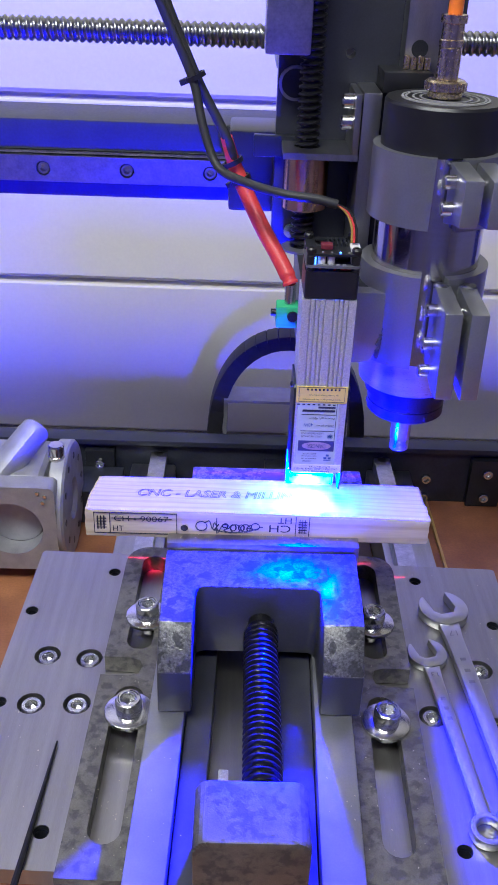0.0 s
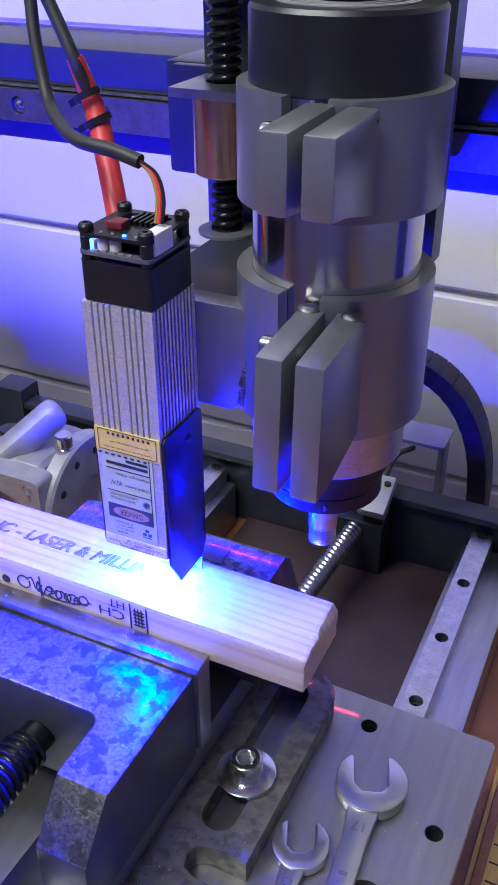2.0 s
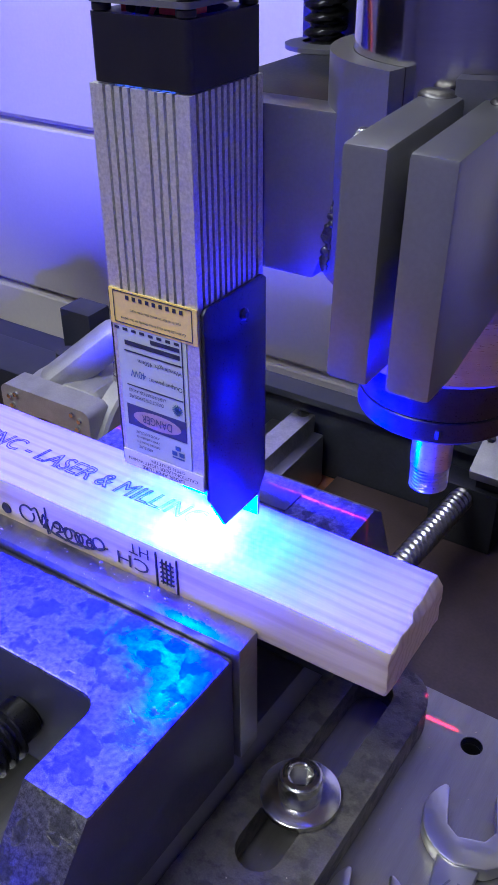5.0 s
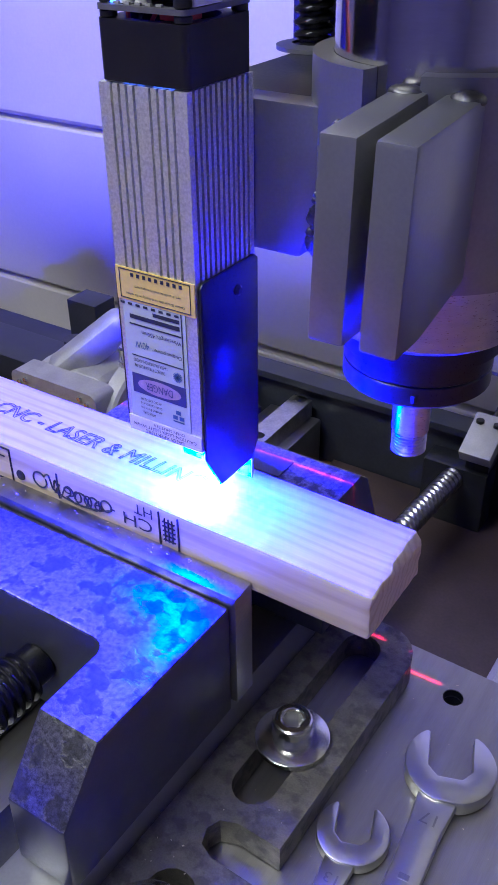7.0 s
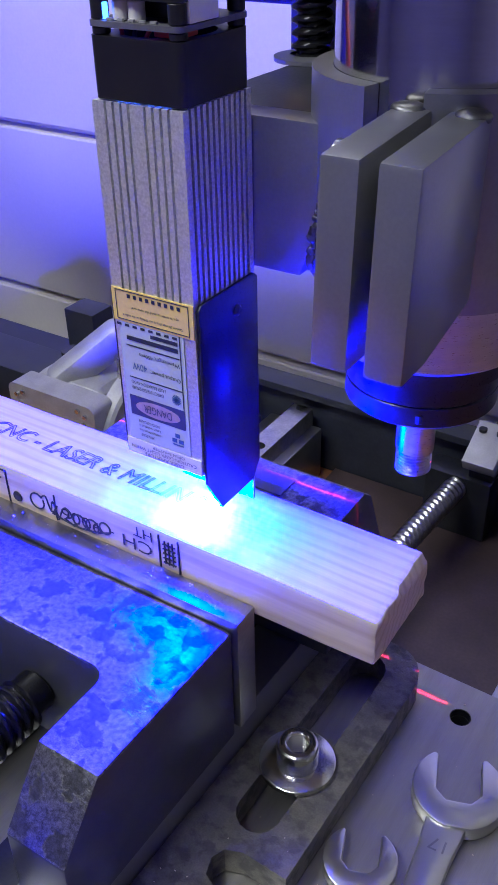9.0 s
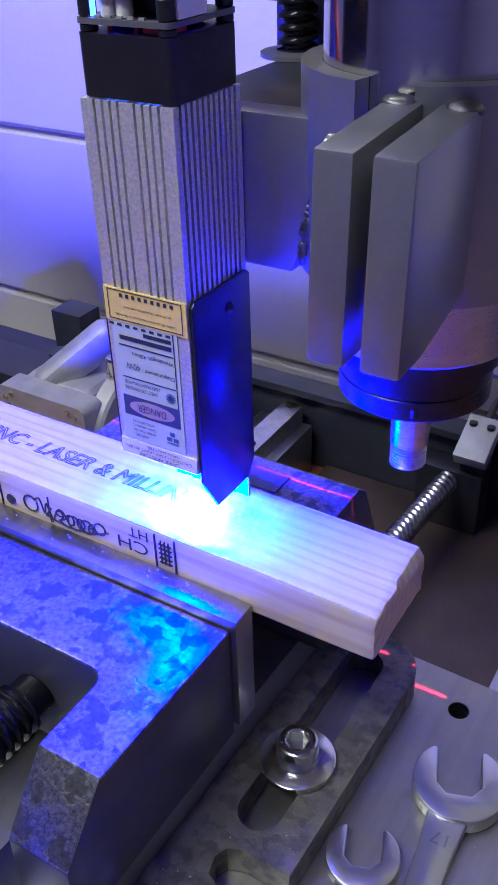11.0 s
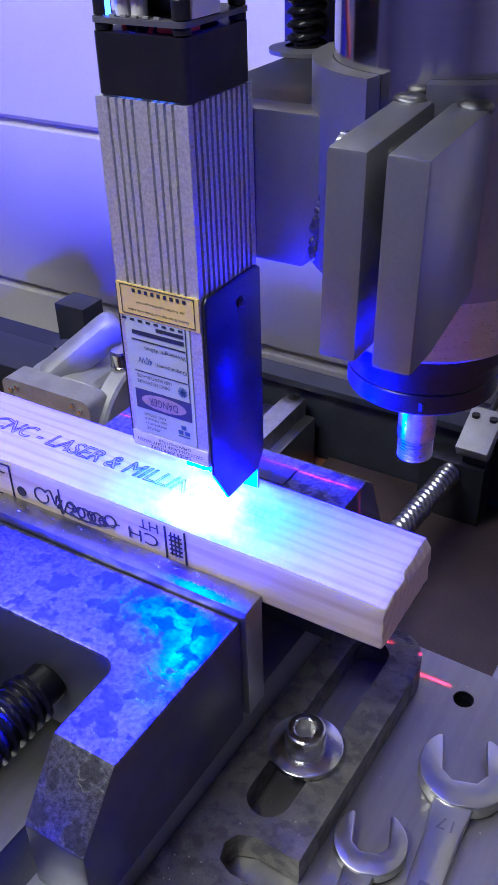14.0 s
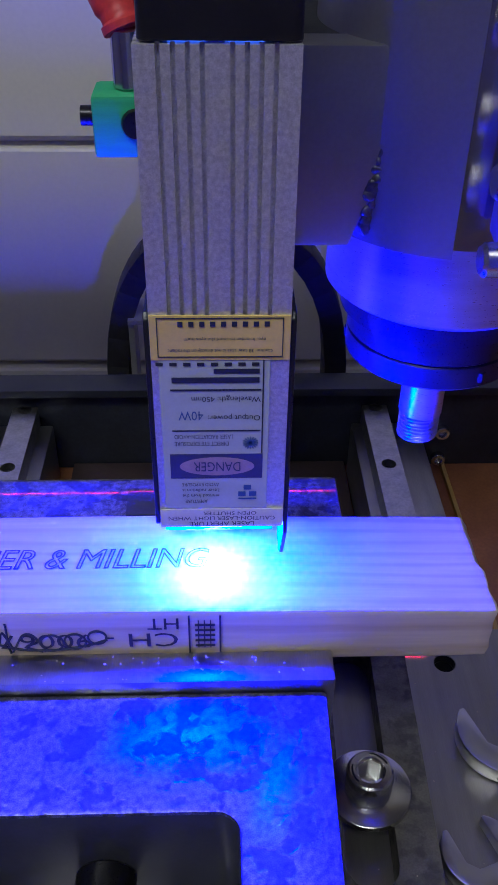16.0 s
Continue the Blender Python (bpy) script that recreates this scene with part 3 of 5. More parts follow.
def bed_plate():
    t = thing("bed_plate", (0.008, 0.42, 0), "brushed aluminium bed plate with drilled holes", "plate")
    spots = [(0.1235, 0.538), (0.172, 0.490), (0.1685, 0.400), (0.1668, 0.356), (0.1144, 0.308), (-0.1588, 0.4937), (-0.1055, 0.5394), (-0.1613, 0.407), (-0.1165, 0.3145)]
    sunk = [(0.1526, 0.4455), (0.1135, 0.4035), (0.1531, 0.3947), (-0.139, 0.4493), (-0.1106, 0.4474), (-0.1412, 0.4064), (-0.1124, 0.4071)]
    back = Matrix.Rotation(radians(-TURN_BED), 2)

    def un(p):
        v = back @ Vector((p[0] - PIV[0], p[1] - PIV[1]))
        return v.x + PIV[0], v.y + PIV[1]

    spots, sunk = [un(p) for p in spots], [un(p) for p in sunk]
    outer = rounded(-0.166, 0.186, 0.2885, 0.5595, 0.003)
    bm = plate(nb(), outer, [circle(*p, 0.0045, 18) for p in spots] + [circle(*p, 0.0088, 24) for p in sunk], "z", -0.012, 0.0)
    pl = part("plate", turn_about(bm, TURN_BED, PIV), M["plate"], t)
    for p in sunk:
        bm = lathe(nb(), [(0.0, -0.008), (0.0087, -0.008), (0.0087, -0.0118), (0, -0.0118)], (*p, 0), "z", 20)
        part("counterbore", turn_about(bm, TURN_BED, PIV), M["anod"], pl)
        bm = lathe(nb(), [(0, -0.0079), (0.0068, -0.0079), (0.0068, -0.0018), (0.006, -0.001), (0.004, -0.001), (0.0035, -0.005), (0, -0.0055)], (*p, 0), "z", 20)
        part("screw", turn_about(bm, TURN_BED, PIV), M["zinc"], pl)
    for p in spots:
        bm = lathe(nb(), [(0.0044, -0.0005), (0.0038, -0.003), (0.0044, -0.0045), (0.0038, -0.006), (0.0038, -0.0118), (0, -0.0118)], (*p, 0), "z", 16)
        part("thread_insert", turn_about(bm, TURN_BED, PIV), M["anod"], pl)
    for x in (-0.094, 0.134):
        for y in (0.33, 0.50):
            part("slide_block", box(nb(), x - 0.02, x + 0.02, y - 0.03, y + 0.03, -0.0415, -0.0122, 0.002), M["rail"], t)


bed_plate()


def vise():
    t = thing("machine_vise", (0.0, 0.42, 0.0), "worn cast iron machine vise bolted to the bed plate", "vise")
    # flanges with long slots and an open notch
    for s in (1, -1):
        o, i = (0.1035, 0.060) if s > 0 else (-0.0965, -0.060)
        out = [(i, 0.276), (i, 0.552)] + [(o - s * 0.016 + s * 0.016 * math.sin(radians(a)), 0.534 + 0.018 * math.cos(radians(a))) for a in range(0, 91, 15)]
        n0 = o - s * 0.026
        out += [(o, 0.433), (n0 + s * 0.008, 0.433), (n0 + s * 0.002, 0.4305), (n0, 0.4255), (n0 + s * 0.002, 0.4195), (n0 + s * 0.008, 0.417), (o, 0.417), (o, 0.276)]
        c = 0.0815 if s > 0 else -0.0755
        holes = [slot(c - 0.0085, c + 0.0085, 0.441, 0.541), slot(c - 0.009, c + 0.009, 0.296, 0.408)]
        bm = plate(nb(), out, holes, "z", 0.0005, 0.0135)
        part("flange", turn_about(bm, TURN_BED, PIV), M["castiron"], t, "slotted iron flange with chipped paint")
        x0, x1 = (0.0375, 0.0597) if s > 0 else (-0.0597, -0.0385)
        part("way", turn_about(box(nb(), x0, x1, 0.262, 0.56, 0.0005, 0.031, 0.0015), TURN_BED, PIV), M["blued"], t, "dark oiled steel slideway")
        x0, x1 = (0.0165, 0.037) if s > 0 else (-0.038, -0.0225)
        part("inner_ledge", turn_about(box(nb(), x0, x1, 0.262, 0.55, 0.0005, 0.022, 0.0015), TURN_BED, PIV), M["jawside"], t)
    # moving jaw: a fork with sloping front ends
    r = 0.006
    out = [(-0.0575, 0.36), (-0.038, 0.36)] + circle(-0.038 + r, 0.424 - r, r, 6, 180, 90) + circle(0.037 - r, 0.424 - r, r, 6, 90, 0) + [(0.037, 0.36), (0.0605, 0.36), (0.0622, 0.4602), (-0.0585, 0.4602)]
    bm = prism(nb(), out, "z", 0.0315, 0.0842)
    for co, no in (((0, 0.392, 0.0842), (0, -0.0235, 0.019)), ((0, 0.3735, 0.06), (0, -1, 0.02))):
        cut = bmesh.ops.bisect_plane(bm, geom=[*bm.verts, *bm.edges, *bm.faces], plane_co=co, plane_no=no, clear_outer=True)
        bmesh.ops.holes_fill(bm, edges=[e for e in bm.edges if e.is_boundary], sides=0)
    bmesh.ops.recalc_face_normals(bm, faces=bm.faces)
    es = [e for e in bm.edges if len(e.link_faces) == 2 and e.calc_face_angle(0) > 0.4]
    bmesh.ops.bevel(bm, geom=es, offset=0.0011, segments=2, affect="EDGES", profile=0.5)
    jaw = part("moving_jaw", bm, M["jaw"], t, "grey iron jaw with paint worn off in patches", 25)
    jaw.data.materials.append(M["jawside"])
    for p in jaw.data.polygons:
        p.material_index = 0 if p.normal.z > 0.35 else 1
    jp = part("jaw_plate", box(nb(), -0.0585, 0.0645, 0.4605, 0.4712, 0.036, 0.0884, 0.0006), M["way"], t, "ground steel jaw plate")
    # fixed jaw behind the work
    bm = prism(nb(), [(0.512, 0.0315), (0.512, 0.0965), (0.540, 0.0965), (0.5465, 0.0915), (0.566, 0.045), (0.566, 0.0315)], "x", -0.046, 0.0725, 0.0014)
    fj = part("fixed_jaw", bm, M["jaw"], t, "dark iron fixed jaw")
    fj.data.materials.append(M["jawside"])
    for p in fj.data.polygons:
        p.material_index = 0 if p.normal.z > 0.7 else 1
    part("tag", box(nb(), 0.002, 0.045, 0.521, 0.533, 0.0966, 0.0972), M["jawside"], t, "small pale-edged label on the fixed jaw")
    # bars added where the bed plate shows bright beside the vise screw
    for x0, x1 in ((-0.0170, -0.0112), (0.0115, 0.0164)):
        part("floor_strip", turn_about(box(nb(), x0, x1, 0.298, 0.347, 0.0006, 0.014, 0.0008), TURN_BED, PIV), M["alu"], t, "pale bar standing for the bright bed plate in the vise channel")
    # spindle of the vise
    bm = screw_thread(nb(), (0.002, 0, 0.057), "y", 0.298, 0.414, 0.0105, 0.0018, 0.0042, n=24)
    part("vise_screw", bm, M["thread"], t, "dark threaded vise screw")
    part("screw_nose", rod(nb(), 0.008, (0.002, 0, 0.057), "y", 0.4142, 0.4235, 24), M["thread"], t)
    bm = prism(nb(), [(-0.0315, 0.0006), (-0.0315, 0.060)] + circle(-0.0245, 0.060, 0.007, 6, 180, 90) + circle(0.0175, 0.060, 0.007, 6, 90, 0) + [(0.0245, 0.0006)], "y", 0.262, 0.2975, 0.0022)
    nut = part("screw_bearing", bm, M["castiron"], t, "rounded iron bearing block with bare worn top")
    return t


vise()


def clamp_bolt(at):
    x, y = at
    t = thing("clamp_bolt", (x, y, 0.0135), "zinc socket head bolt with a wide washer in the vise slot", "bolt", "bolts holding the vise")
    part("washer", lathe(nb(), [(0.0052, 0.0137), (0.0146, 0.0137), (0.0149, 0.0142), (0.0147, 0.0160), (0.0142, 0.0163), (0.0052, 0.0163)], (x, y, 0), "z", 40), M["zinc"], t)
    bm = nb()
    n = 48
    prof = [(0.0074, 0.0164), (0.0080, 0.0170), (0.0080, 0.0245), (0.0076, 0.0258), (0.0069, 0.0263), (0.0050, 0.0263), (0.0047, 0.0258)]
    rings = [[bm.verts.new((x + r * math.cos(2 * math.pi * i / n), y + r * math.sin(2 * math.pi * i / n), z)) for i in range(n)] for r, z in prof]
    for z in (0.0256, 0.0205):
        ring = []
        for i in range(n):
            a = 2 * math.pi * i / n
            b = (a + math.pi / 6) % (math.pi / 3) - math.pi / 6
            rr = 0.0039 / math.cos(b)
            ring.append(bm.verts.new((x + rr * math.cos(a), y + rr * math.sin(a), z)))
        rings.append(ring)
    for p, q in zip(rings, rings[1:]):
        for i in range(n):
            bm.faces.new((p[i], p[(i + 1) % n], q[(i + 1) % n], q[i]))
    bm.faces.new(rings[-1])
    bm.faces.new(rings[0])
    bmesh.ops.recalc_face_normals(bm, faces=bm.faces)
    head = part("head", bm, M["zinc"], t)
    for k in range(5):
        a = 0.5 + 0.22 * k
        for b in (a, a + 2.4):
            g = box(nb(), -0.0003, 0.0003, -0.0007, 0.0007, 0.02625, 0.02645)
            bmesh.ops.rotate(g, cent=(0, 0, 0), matrix=Matrix.Rotation(b, 3, "Z"), verts=g.verts)
            bmesh.ops.translate(g, vec=(x + 0.0061 * math.cos(b), y + 0.0061 * math.sin(b), 0), verts=g.verts)
            part("mark", g, M["anod"], head)
    part("shank", rod(nb(), 0.005, (x, y, 0), "z", 0.0006, 0.0136, 16), M["zinc"], t)
    return t


for p in ((0.0817, 0.4727), (0.0795, 0.384), (-0.0737, 0.4745), (-0.0767, 0.388)):
    clamp_bolt(p)


def wrench(size, at, deg, length, label):
    """Combination wrench lying flat; at is the middle of the open jaw's mouth."""
    t = thing("combination_wrench", (at[0], at[1], 0.0), label, "wrench", "wrenches on the bed plate")
    j, w, R = size * 0.5, size * 0.40, size * 1.06
    ang = lambda a: (R * math.sin(radians(a)), -R * 0.25 + R * math.cos(radians(a)))
    # local: y towards the open end, mouth turned by 15 degrees
    head = []
    a0 = math.degrees(math.asin(min(0.95, (j + 0.0001) / R)))
    for a in range(int(a0) + 8, 168, 8):
        head.append((R * 0.98 * math.sin(radians(a)), R * math.cos(radians(a))))
    left = [(-x, y) for x, y in head[::-1]]
    mouth = [(-j, R * 0.80), (-j, -R * 0.10), (-j * 0.55, -R * 0.34), (j * 0.55, -R * 0.34), (j, -R * 0.10), (j, R * 0.80)]
    rot = Matrix.Rotation(radians(15), 2)
    contour = [tuple(rot @ Vector(p)) for p in head + left + mouth]
    bm = plate(nb(), contour, [], "z", 0.0006, 0.0006 + size * 0.42)
    body = nb()
    neck = -R * 0.75
    prism(body, [(-w * 1.15, neck), (-w * 0.92, neck - size), (-w * 0.75, -length + size), (-w * 0.9, -length + size * 0.55), (w * 0.9, -length + size * 0.55), (w * 0.75, -length + size), (w * 0.92, neck - size), (w * 1.15, neck)], "z", 0.0012, 0.0009 + size * 0.34, 0.0016)
    ring = plate(nb(), circle(0, -length, size * 0.80, 36), [circle(0, -length, size * 0.53, 12)], "z", 0.0006, 0.0006 + size * 0.5)
    m = Matrix.Translation((at[0], at[1], 0)) @ Matrix.Rotation(radians(deg), 4, "Z")
    for b in (bm, body, ring):
        es = [e for e in b.edges if len(e.link_faces) == 2 and e.calc_face_angle(0) > 0.9 and b is not body]
        if es:
            bmesh.ops.bevel(b, geom=es, offset=0.0008, segments=2, affect="EDGES", profile=0.5)
        b.transform(m)
    part("open_end", bm, M["chrome"], t)
    sh = part("shank", body, M["chrome"], t)
    part("ring_end", ring, M["chrome"], t)
    place_at = m @ Vector((0, neck - size * 0.75, 0.00105 + size * 0.34))
    lettering("size_mark", str(round(size * 1000)), size * 0.36, size * 0.30, place_at, Matrix.Rotation(radians(deg), 4, "Z"), M["way"], sh, spin=180)
    for k, d in enumerate((0.30, 0.36, 0.42)):
        b = box(nb(), -w * 0.28, w * 0.28, -length * d - 0.0012, -length * d + 0.0012, 0.0009 + size * 0.34, 0.0011 + size * 0.34)
        b.transform(m)
        part("mark", b, M["way"], sh)
    return t


wrench(0.017, (0.1372, 0.5000), 4.3, 0.1725, "satin chrome combination wrench marked 17, lying on the plate")
wrench(0.013, (0.1180, 0.4550), 4.5, 0.1375, "satin chrome combination wrench marked 13, lying on the plate")


def probe_stick():
    t = thing("hex_key", (-0.12, 0.33, 0.0), "thin black pointed rod lying on the bed plate", "rod")
    part("shaft", sweep(nb(), [(-0.1188, 0.375, 0.002), (-0.121, 0.33, 0.0025), (-0.1235, 0.28, 0.0032), (-0.125, 0.25, 0.004)], 0.002, 8, 4, lambda f: 0.0006 + 0.0022 * f), M["black"], t)


probe_stick()


# ---- the wooden work piece ----
def work_piece():
    t = thing("wooden_slat", (0.0, 0.489, 0.0845), "pale pine slat clamped in the vise, engraved and stamped", "wood piece")
    bm = nb()
    x0, x1, y0, y1, z0, z1 = -0.1115, 0.1105, 0.4715, 0.5115, 0.0842, 0.1052
    nx, ny, nz = 60, 10, 6
    bmesh.ops.create_cube(bm, size=1.0, matrix=Matrix.Translation(((x0 + x1) / 2, (y0 + y1) / 2, (z0 + z1) / 2)) @ Matrix.Diagonal((x1 - x0, y1 - y0, z1 - z0, 1)))
    bmesh.ops.bevel(bm, geom=bm.edges[:], offset=0.0009, segments=2, affect="EDGES", profile=0.5)
    for ax, n, a, b in (("x", nx, x0, x1), ("y", ny, y0, y1), ("z", nz, z0, z1)):
        for i in range(1, n):
            co = Vector(place(ax, 0, 0, a + (b - a) * i / n))
            bmesh.ops.bisect_plane(bm, geom=[*bm.verts, *bm.edges, *bm.faces], plane_co=co, plane_no=Vector(place(ax, 0, 0, 1)))
    for v in bm.verts:
        c = v.co
        k = noise.noise(Vector((c.x * 25, c.y * 60, c.z * 60)))
        c.z += 0.0004 * k - (0.0018 * max(0.0, (c.x - 0.02) / 0.09) if c.z > 0.1 else 0)
        c.y += 0.0004 * noise.noise(Vector((c.x * 30, c.z * 50, 3.0)))
        if c.x > 0.106:
            c.x += 0.0009 * noise.noise(Vector((c.y * 240, c.z * 240, 1.0)))
            if c.z > 0.1 and c.y > 0.490:
                c.x -= 0.0016 + 0.0005 * noise.noise(Vector((c.y * 300, 2.0, 1.0)))
        if c.x < -0.107:
            c.x += 0.0035 * max(0, (c.y - 0.485) / 0.027) + 0.0008 * noise.noise(Vector((c.y * 240, c.z * 240, 5.0)))
    slat = part("slat", bm, M["wood"], t, "", 40)
    lettering("engraving", "CNC - LASER & MILLING", 0.1090, 0.0083, (-0.0250, 0.4922, 0.10545), TOP, M["burn"], slat, shear=0.22, line=0.00024)
    # stamps on the front face
    f = 0.47095

    def bar(xa, xb, za, zb, name="stamp_bar"):
        part(name, box(nb(), xa, xb, f, f + 0.0006, za, zb), M["stamp"], slat)

    for xa, xb, za, zb in ((-0.1060, -0.0527, 0.0872, 0.0876), (-0.1060, -0.0527, 0.1030, 0.1034), (-0.1060, -0.1056, 0.0876, 0.1030), (-0.0531, -0.0527, 0.0876, 0.1030), (-0.0960, -0.0956, 0.0876, 0.1030)):
        bar(xa, xb, za, zb)
    for k in range(3):
        bar(-0.1040 + 0.002 * k, -0.1032 + 0.002 * k, 0.0905, 0.1005)
    for k in range(4):
        bar(-0.1044, -0.0980, 0.0915 + 0.0023 * k, 0.0919 + 0.0023 * k)
    lettering("stamp_text", "CH - 90067", 0.0350, 0.0042, (-0.0755, f, 0.0990), FRONT, M["stamp"], slat)
    bar(-0.0945, -0.0560, 0.0988, 0.0990)
    lettering("stamp_text", "HT", 0.0068, 0.0042, (-0.0905, f, 0.0912), FRONT, M["stamp"], slat)
    lettering("stamp_text", "CH - 90067", 0.0500, 0.0056, (-0.0045, f, 0.0940), FRONT_DOWN, M["stamp"], slat)
    lettering("stamp_text", "HT", 0.0088, 0.0045, (0.0165, f, 0.1005), FRONT_DOWN, M["stamp"], slat)
    for xa in (0.0235, 0.0322):
        bar(xa, xa + 0.0005, 0.0876, 0.1032)
    for k in range(3):
        bar(0.0262 + 0.0017 * k, 0.0265 + 0.0017 * k, 0.0905, 0.1012)
    for k in range(5):
        bar(0.0254, 0.0310, 0.0910 + 0.0021 * k, 0.0913 + 0.0021 * k)
    # dark pen scrawl over the stamp
    ring = lambda u, w, r, n, a=0.6: [(u + r * math.cos(a * i + 0.7), w + r * math.sin(a * i + 0.7)) for i in range(n)]
    pen = [ring(-0.0370, 0.0945, 0.0036, 11),
           [(-0.0345, 0.0975), (-0.0318, 0.0985), (-0.0300, 0.0925), (-0.0285, 0.0975), (-0.0262, 0.0905)],
           [(-0.0272, 0.1010), (-0.0270, 0.0890), (-0.0232, 0.0960), (-0.0205, 0.0965), (-0.0190, 0.0935), (-0.0225, 0.0915), (-0.0180, 0.0895)],
           ring(-0.0150, 0.0930, 0.0032, 12), ring(-0.0085, 0.0935, 0.0030, 12), ring(-0.0022, 0.0950, 0.0026, 13),
           [(-0.0300, 0.0925), (-0.0240, 0.0905), (-0.0150, 0.0900), (-0.0060, 0.0915), (0.0005, 0.0940)]]
    for line in pen:
        part("pen_line", sweep(nb(), [(x, f + 0.0003, z) for x, z in line], 0.00034, 6, 4), M["ink"], slat)
    part("knot", lathe(nb(), [(0, 0), (0.0022, 0), (0.0024, 0.0004), (0, 0.0004)], (-0.0480, f, 0.0925), "y", 16), M["stamp"], slat)


work_piece()


def laser_spark():
    t = solid("laser_spark", lathe(nb(), [(0, -0.0004), (0.0009, 0.0002), (0.0011, 0.0010), (0.0006, 0.0022), (0, 0.0030)], SPOT, "z", 16), M["flame"], "tiny white-blue glow where the laser meets the wood", "glow")


laser_spark()


def wood_dust():
    bm = nb()
    rnd = random.Random(5)
    spots = [(-0.165, -0.06, 0.29, 0.42, 0.0), (-0.095, -0.062, 0.28, 0.42, 0.0135), (-0.058, 0.06, 0.27, 0.36, 0.031), (-0.05, 0.06, 0.458, 0.4665, 0.0925), (0.062, 0.1, 0.28, 0.45, 0.0135), (0.108, 0.18, 0.36, 0.55, 0.0)]
    for x0, x1, y0, y1, z in spots:
        for _ in range(46):
            x, y, s = rnd.uniform(x0, x1), rnd.uniform(y0, y1), rnd.uniform(0.00015, 0.00042)
            if z == 0.031 and -0.037 < x < 0.036:
                continue
            g = bmesh.ops.create_cube(bm, size=1.0, matrix=Matrix.Translation((x, y, z + s * 0.3)) @ Matrix.Rotation(rnd.uniform(0, 3), 4, "Z") @ Matrix.Diagonal((s * rnd.uniform(1, 2.6), s, s * 0.6, 1)))
    tagged(new("wood_dust", finish(bm, "wood_dust", M["dust"])), "pale wood dust and crumbs scattered over the vise", "dust", kind="stuff")


wood_dust()


# ---- the tool head ----
def hd(bm):
    bmesh.ops.translate(bm, vec=(HX, HY, 0), verts=bm.verts)
    return bm


def z_axis():
    t = thing("z_slide", (0.05 + HX, 0.62 + HY, 0.25), "dark steel carriage plate of the vertical slide", "machine slide")
    bm = plate(nb(), [(0.0, 0.236), (0.112, 0.236), (0.112, 0.43), (0.0, 0.43)], [circle(0.044, 0.363, 0.003, 14)], "y", 0.603, 0.618)
    part("hole", hd(lathe(nb(), [(0, 0.6008), (0.0086, 0.6008), (0.0086, 0.6029), (0, 0.6029)], (0.011, 0, 0.345), "y", 24)), M["anod"], t)
    part("carriage_plate", hd(bm), M["dark"], t, "dark grey steel plate")
    part("hole_ring", hd(lathe(nb(), [(0.0088, 0.6005), (0.0105, 0.6005), (0.0105, 0.6029), (0.0088, 0.6029)], (0.011, 0, 0.345), "y", 24)), M["blued"], t)
    part("slide_block", hd(box(nb(), -0.03, 0.10, 0.6185, 0.668, 0.2585, 0.312, 0.003)), M["anod"], t)
    part("side_block", hd(box(nb(), -0.014, 0.016, 0.597, 0.6028, 0.3005, 0.314, 0.001)), M["anod"], t)
    part("top_block", hd(box(nb(), -0.0095, 0.0175, 0.572, 0.6028, 0.3645, 0.43, 0.002)), M["rail"], t, "plain grey bearing block")
    part("ball_nut_block", hd(box(nb(), 0.0, 0.06, 0.655, 0.70, 0.345, 0.38, 0.003)), M["castalu"], t)
    col = part("column", hd(box(nb(), 0.074, 0.097, 0.586, 0.6028, 0.352, 0.43, 0.002)), M["way"], t, "grey steel column")
    part("bore", hd(lathe(nb(), [(0, 0.5852), (0.005, 0.5852), (0.005, 0.5859), (0, 0.5859)], (0.083, 0, 0.369), "y", 20)), M["anod"], col)
    part("black_block", hd(box(nb(), 0.0615, 0.091, 0.572, 0.6028, 0.3455, 0.3575, 0.001)), M["black"], t)
    for i in range(4):
        part("terminal", hd(rod(nb(), 0.0019, (0.0755 + 0.0042 * i, 0.583, 0), "z", 0.3577, 0.3655 - 0.001 * (i % 2), 10)), M["brass"], t)
    for z in (0.252,):
        part("screw", hd(lathe(nb(), [(0, 0.5985), (0.005, 0.5985), (0.005, 0.6028), (0, 0.6028)], (0.013, 0, z), "y", 16)), M["zinc"], t)
    s = thing("lead_screw", (0.0195 + HX, 0.584 + HY, 0.25), "black trapezoidal lead screw of the vertical slide", "lead screw")
    part("thread", hd(screw_thread(nb(), (0.0195, 0.584, 0), "z", 0.2450, 0.43, 0.0073, 0.0022, 0.0042, n=24)), M["thread"], s)
    part("foot_ring", hd(lathe(nb(), [(0.0076, 0.2450), (0.0135, 0.2450), (0.0135, 0.2464), (0.0095, 0.2470), (0.0076, 0.2470)], (0.0195, 0.584, 0), "z", 30)), M["blued"], s)
    nut = thing("bronze_nut", (0.0195 + HX, 0.584 + HY, 0.272), "bronze lead screw nut with a polished flank", "nut")
    part("sleeve", hd(lathe(nb(), [(0.0080, 0.2725), (0.0135, 0.2725), (0.0143, 0.2733), (0.0143, 0.3072), (0.0080, 0.3072)], (0.0195, 0.584, 0), "z", 44)), M["copper"], nut)
    b = thing("nut_bracket", (0.03 + HX, 0.58 + HY, 0.309), "angle bracket of grey steel holding the bronze nut", "bracket")
    bm = plate(nb(), [(0.004, 0.562), (0.049, 0.562), (0.049, 0.6028), (0.004, 0.6028)], [circle(0.0195, 0.584, 0.0082, 24)], "z", 0.3074, 0.3112)
    part("foot", hd(bm), M["way"], b)
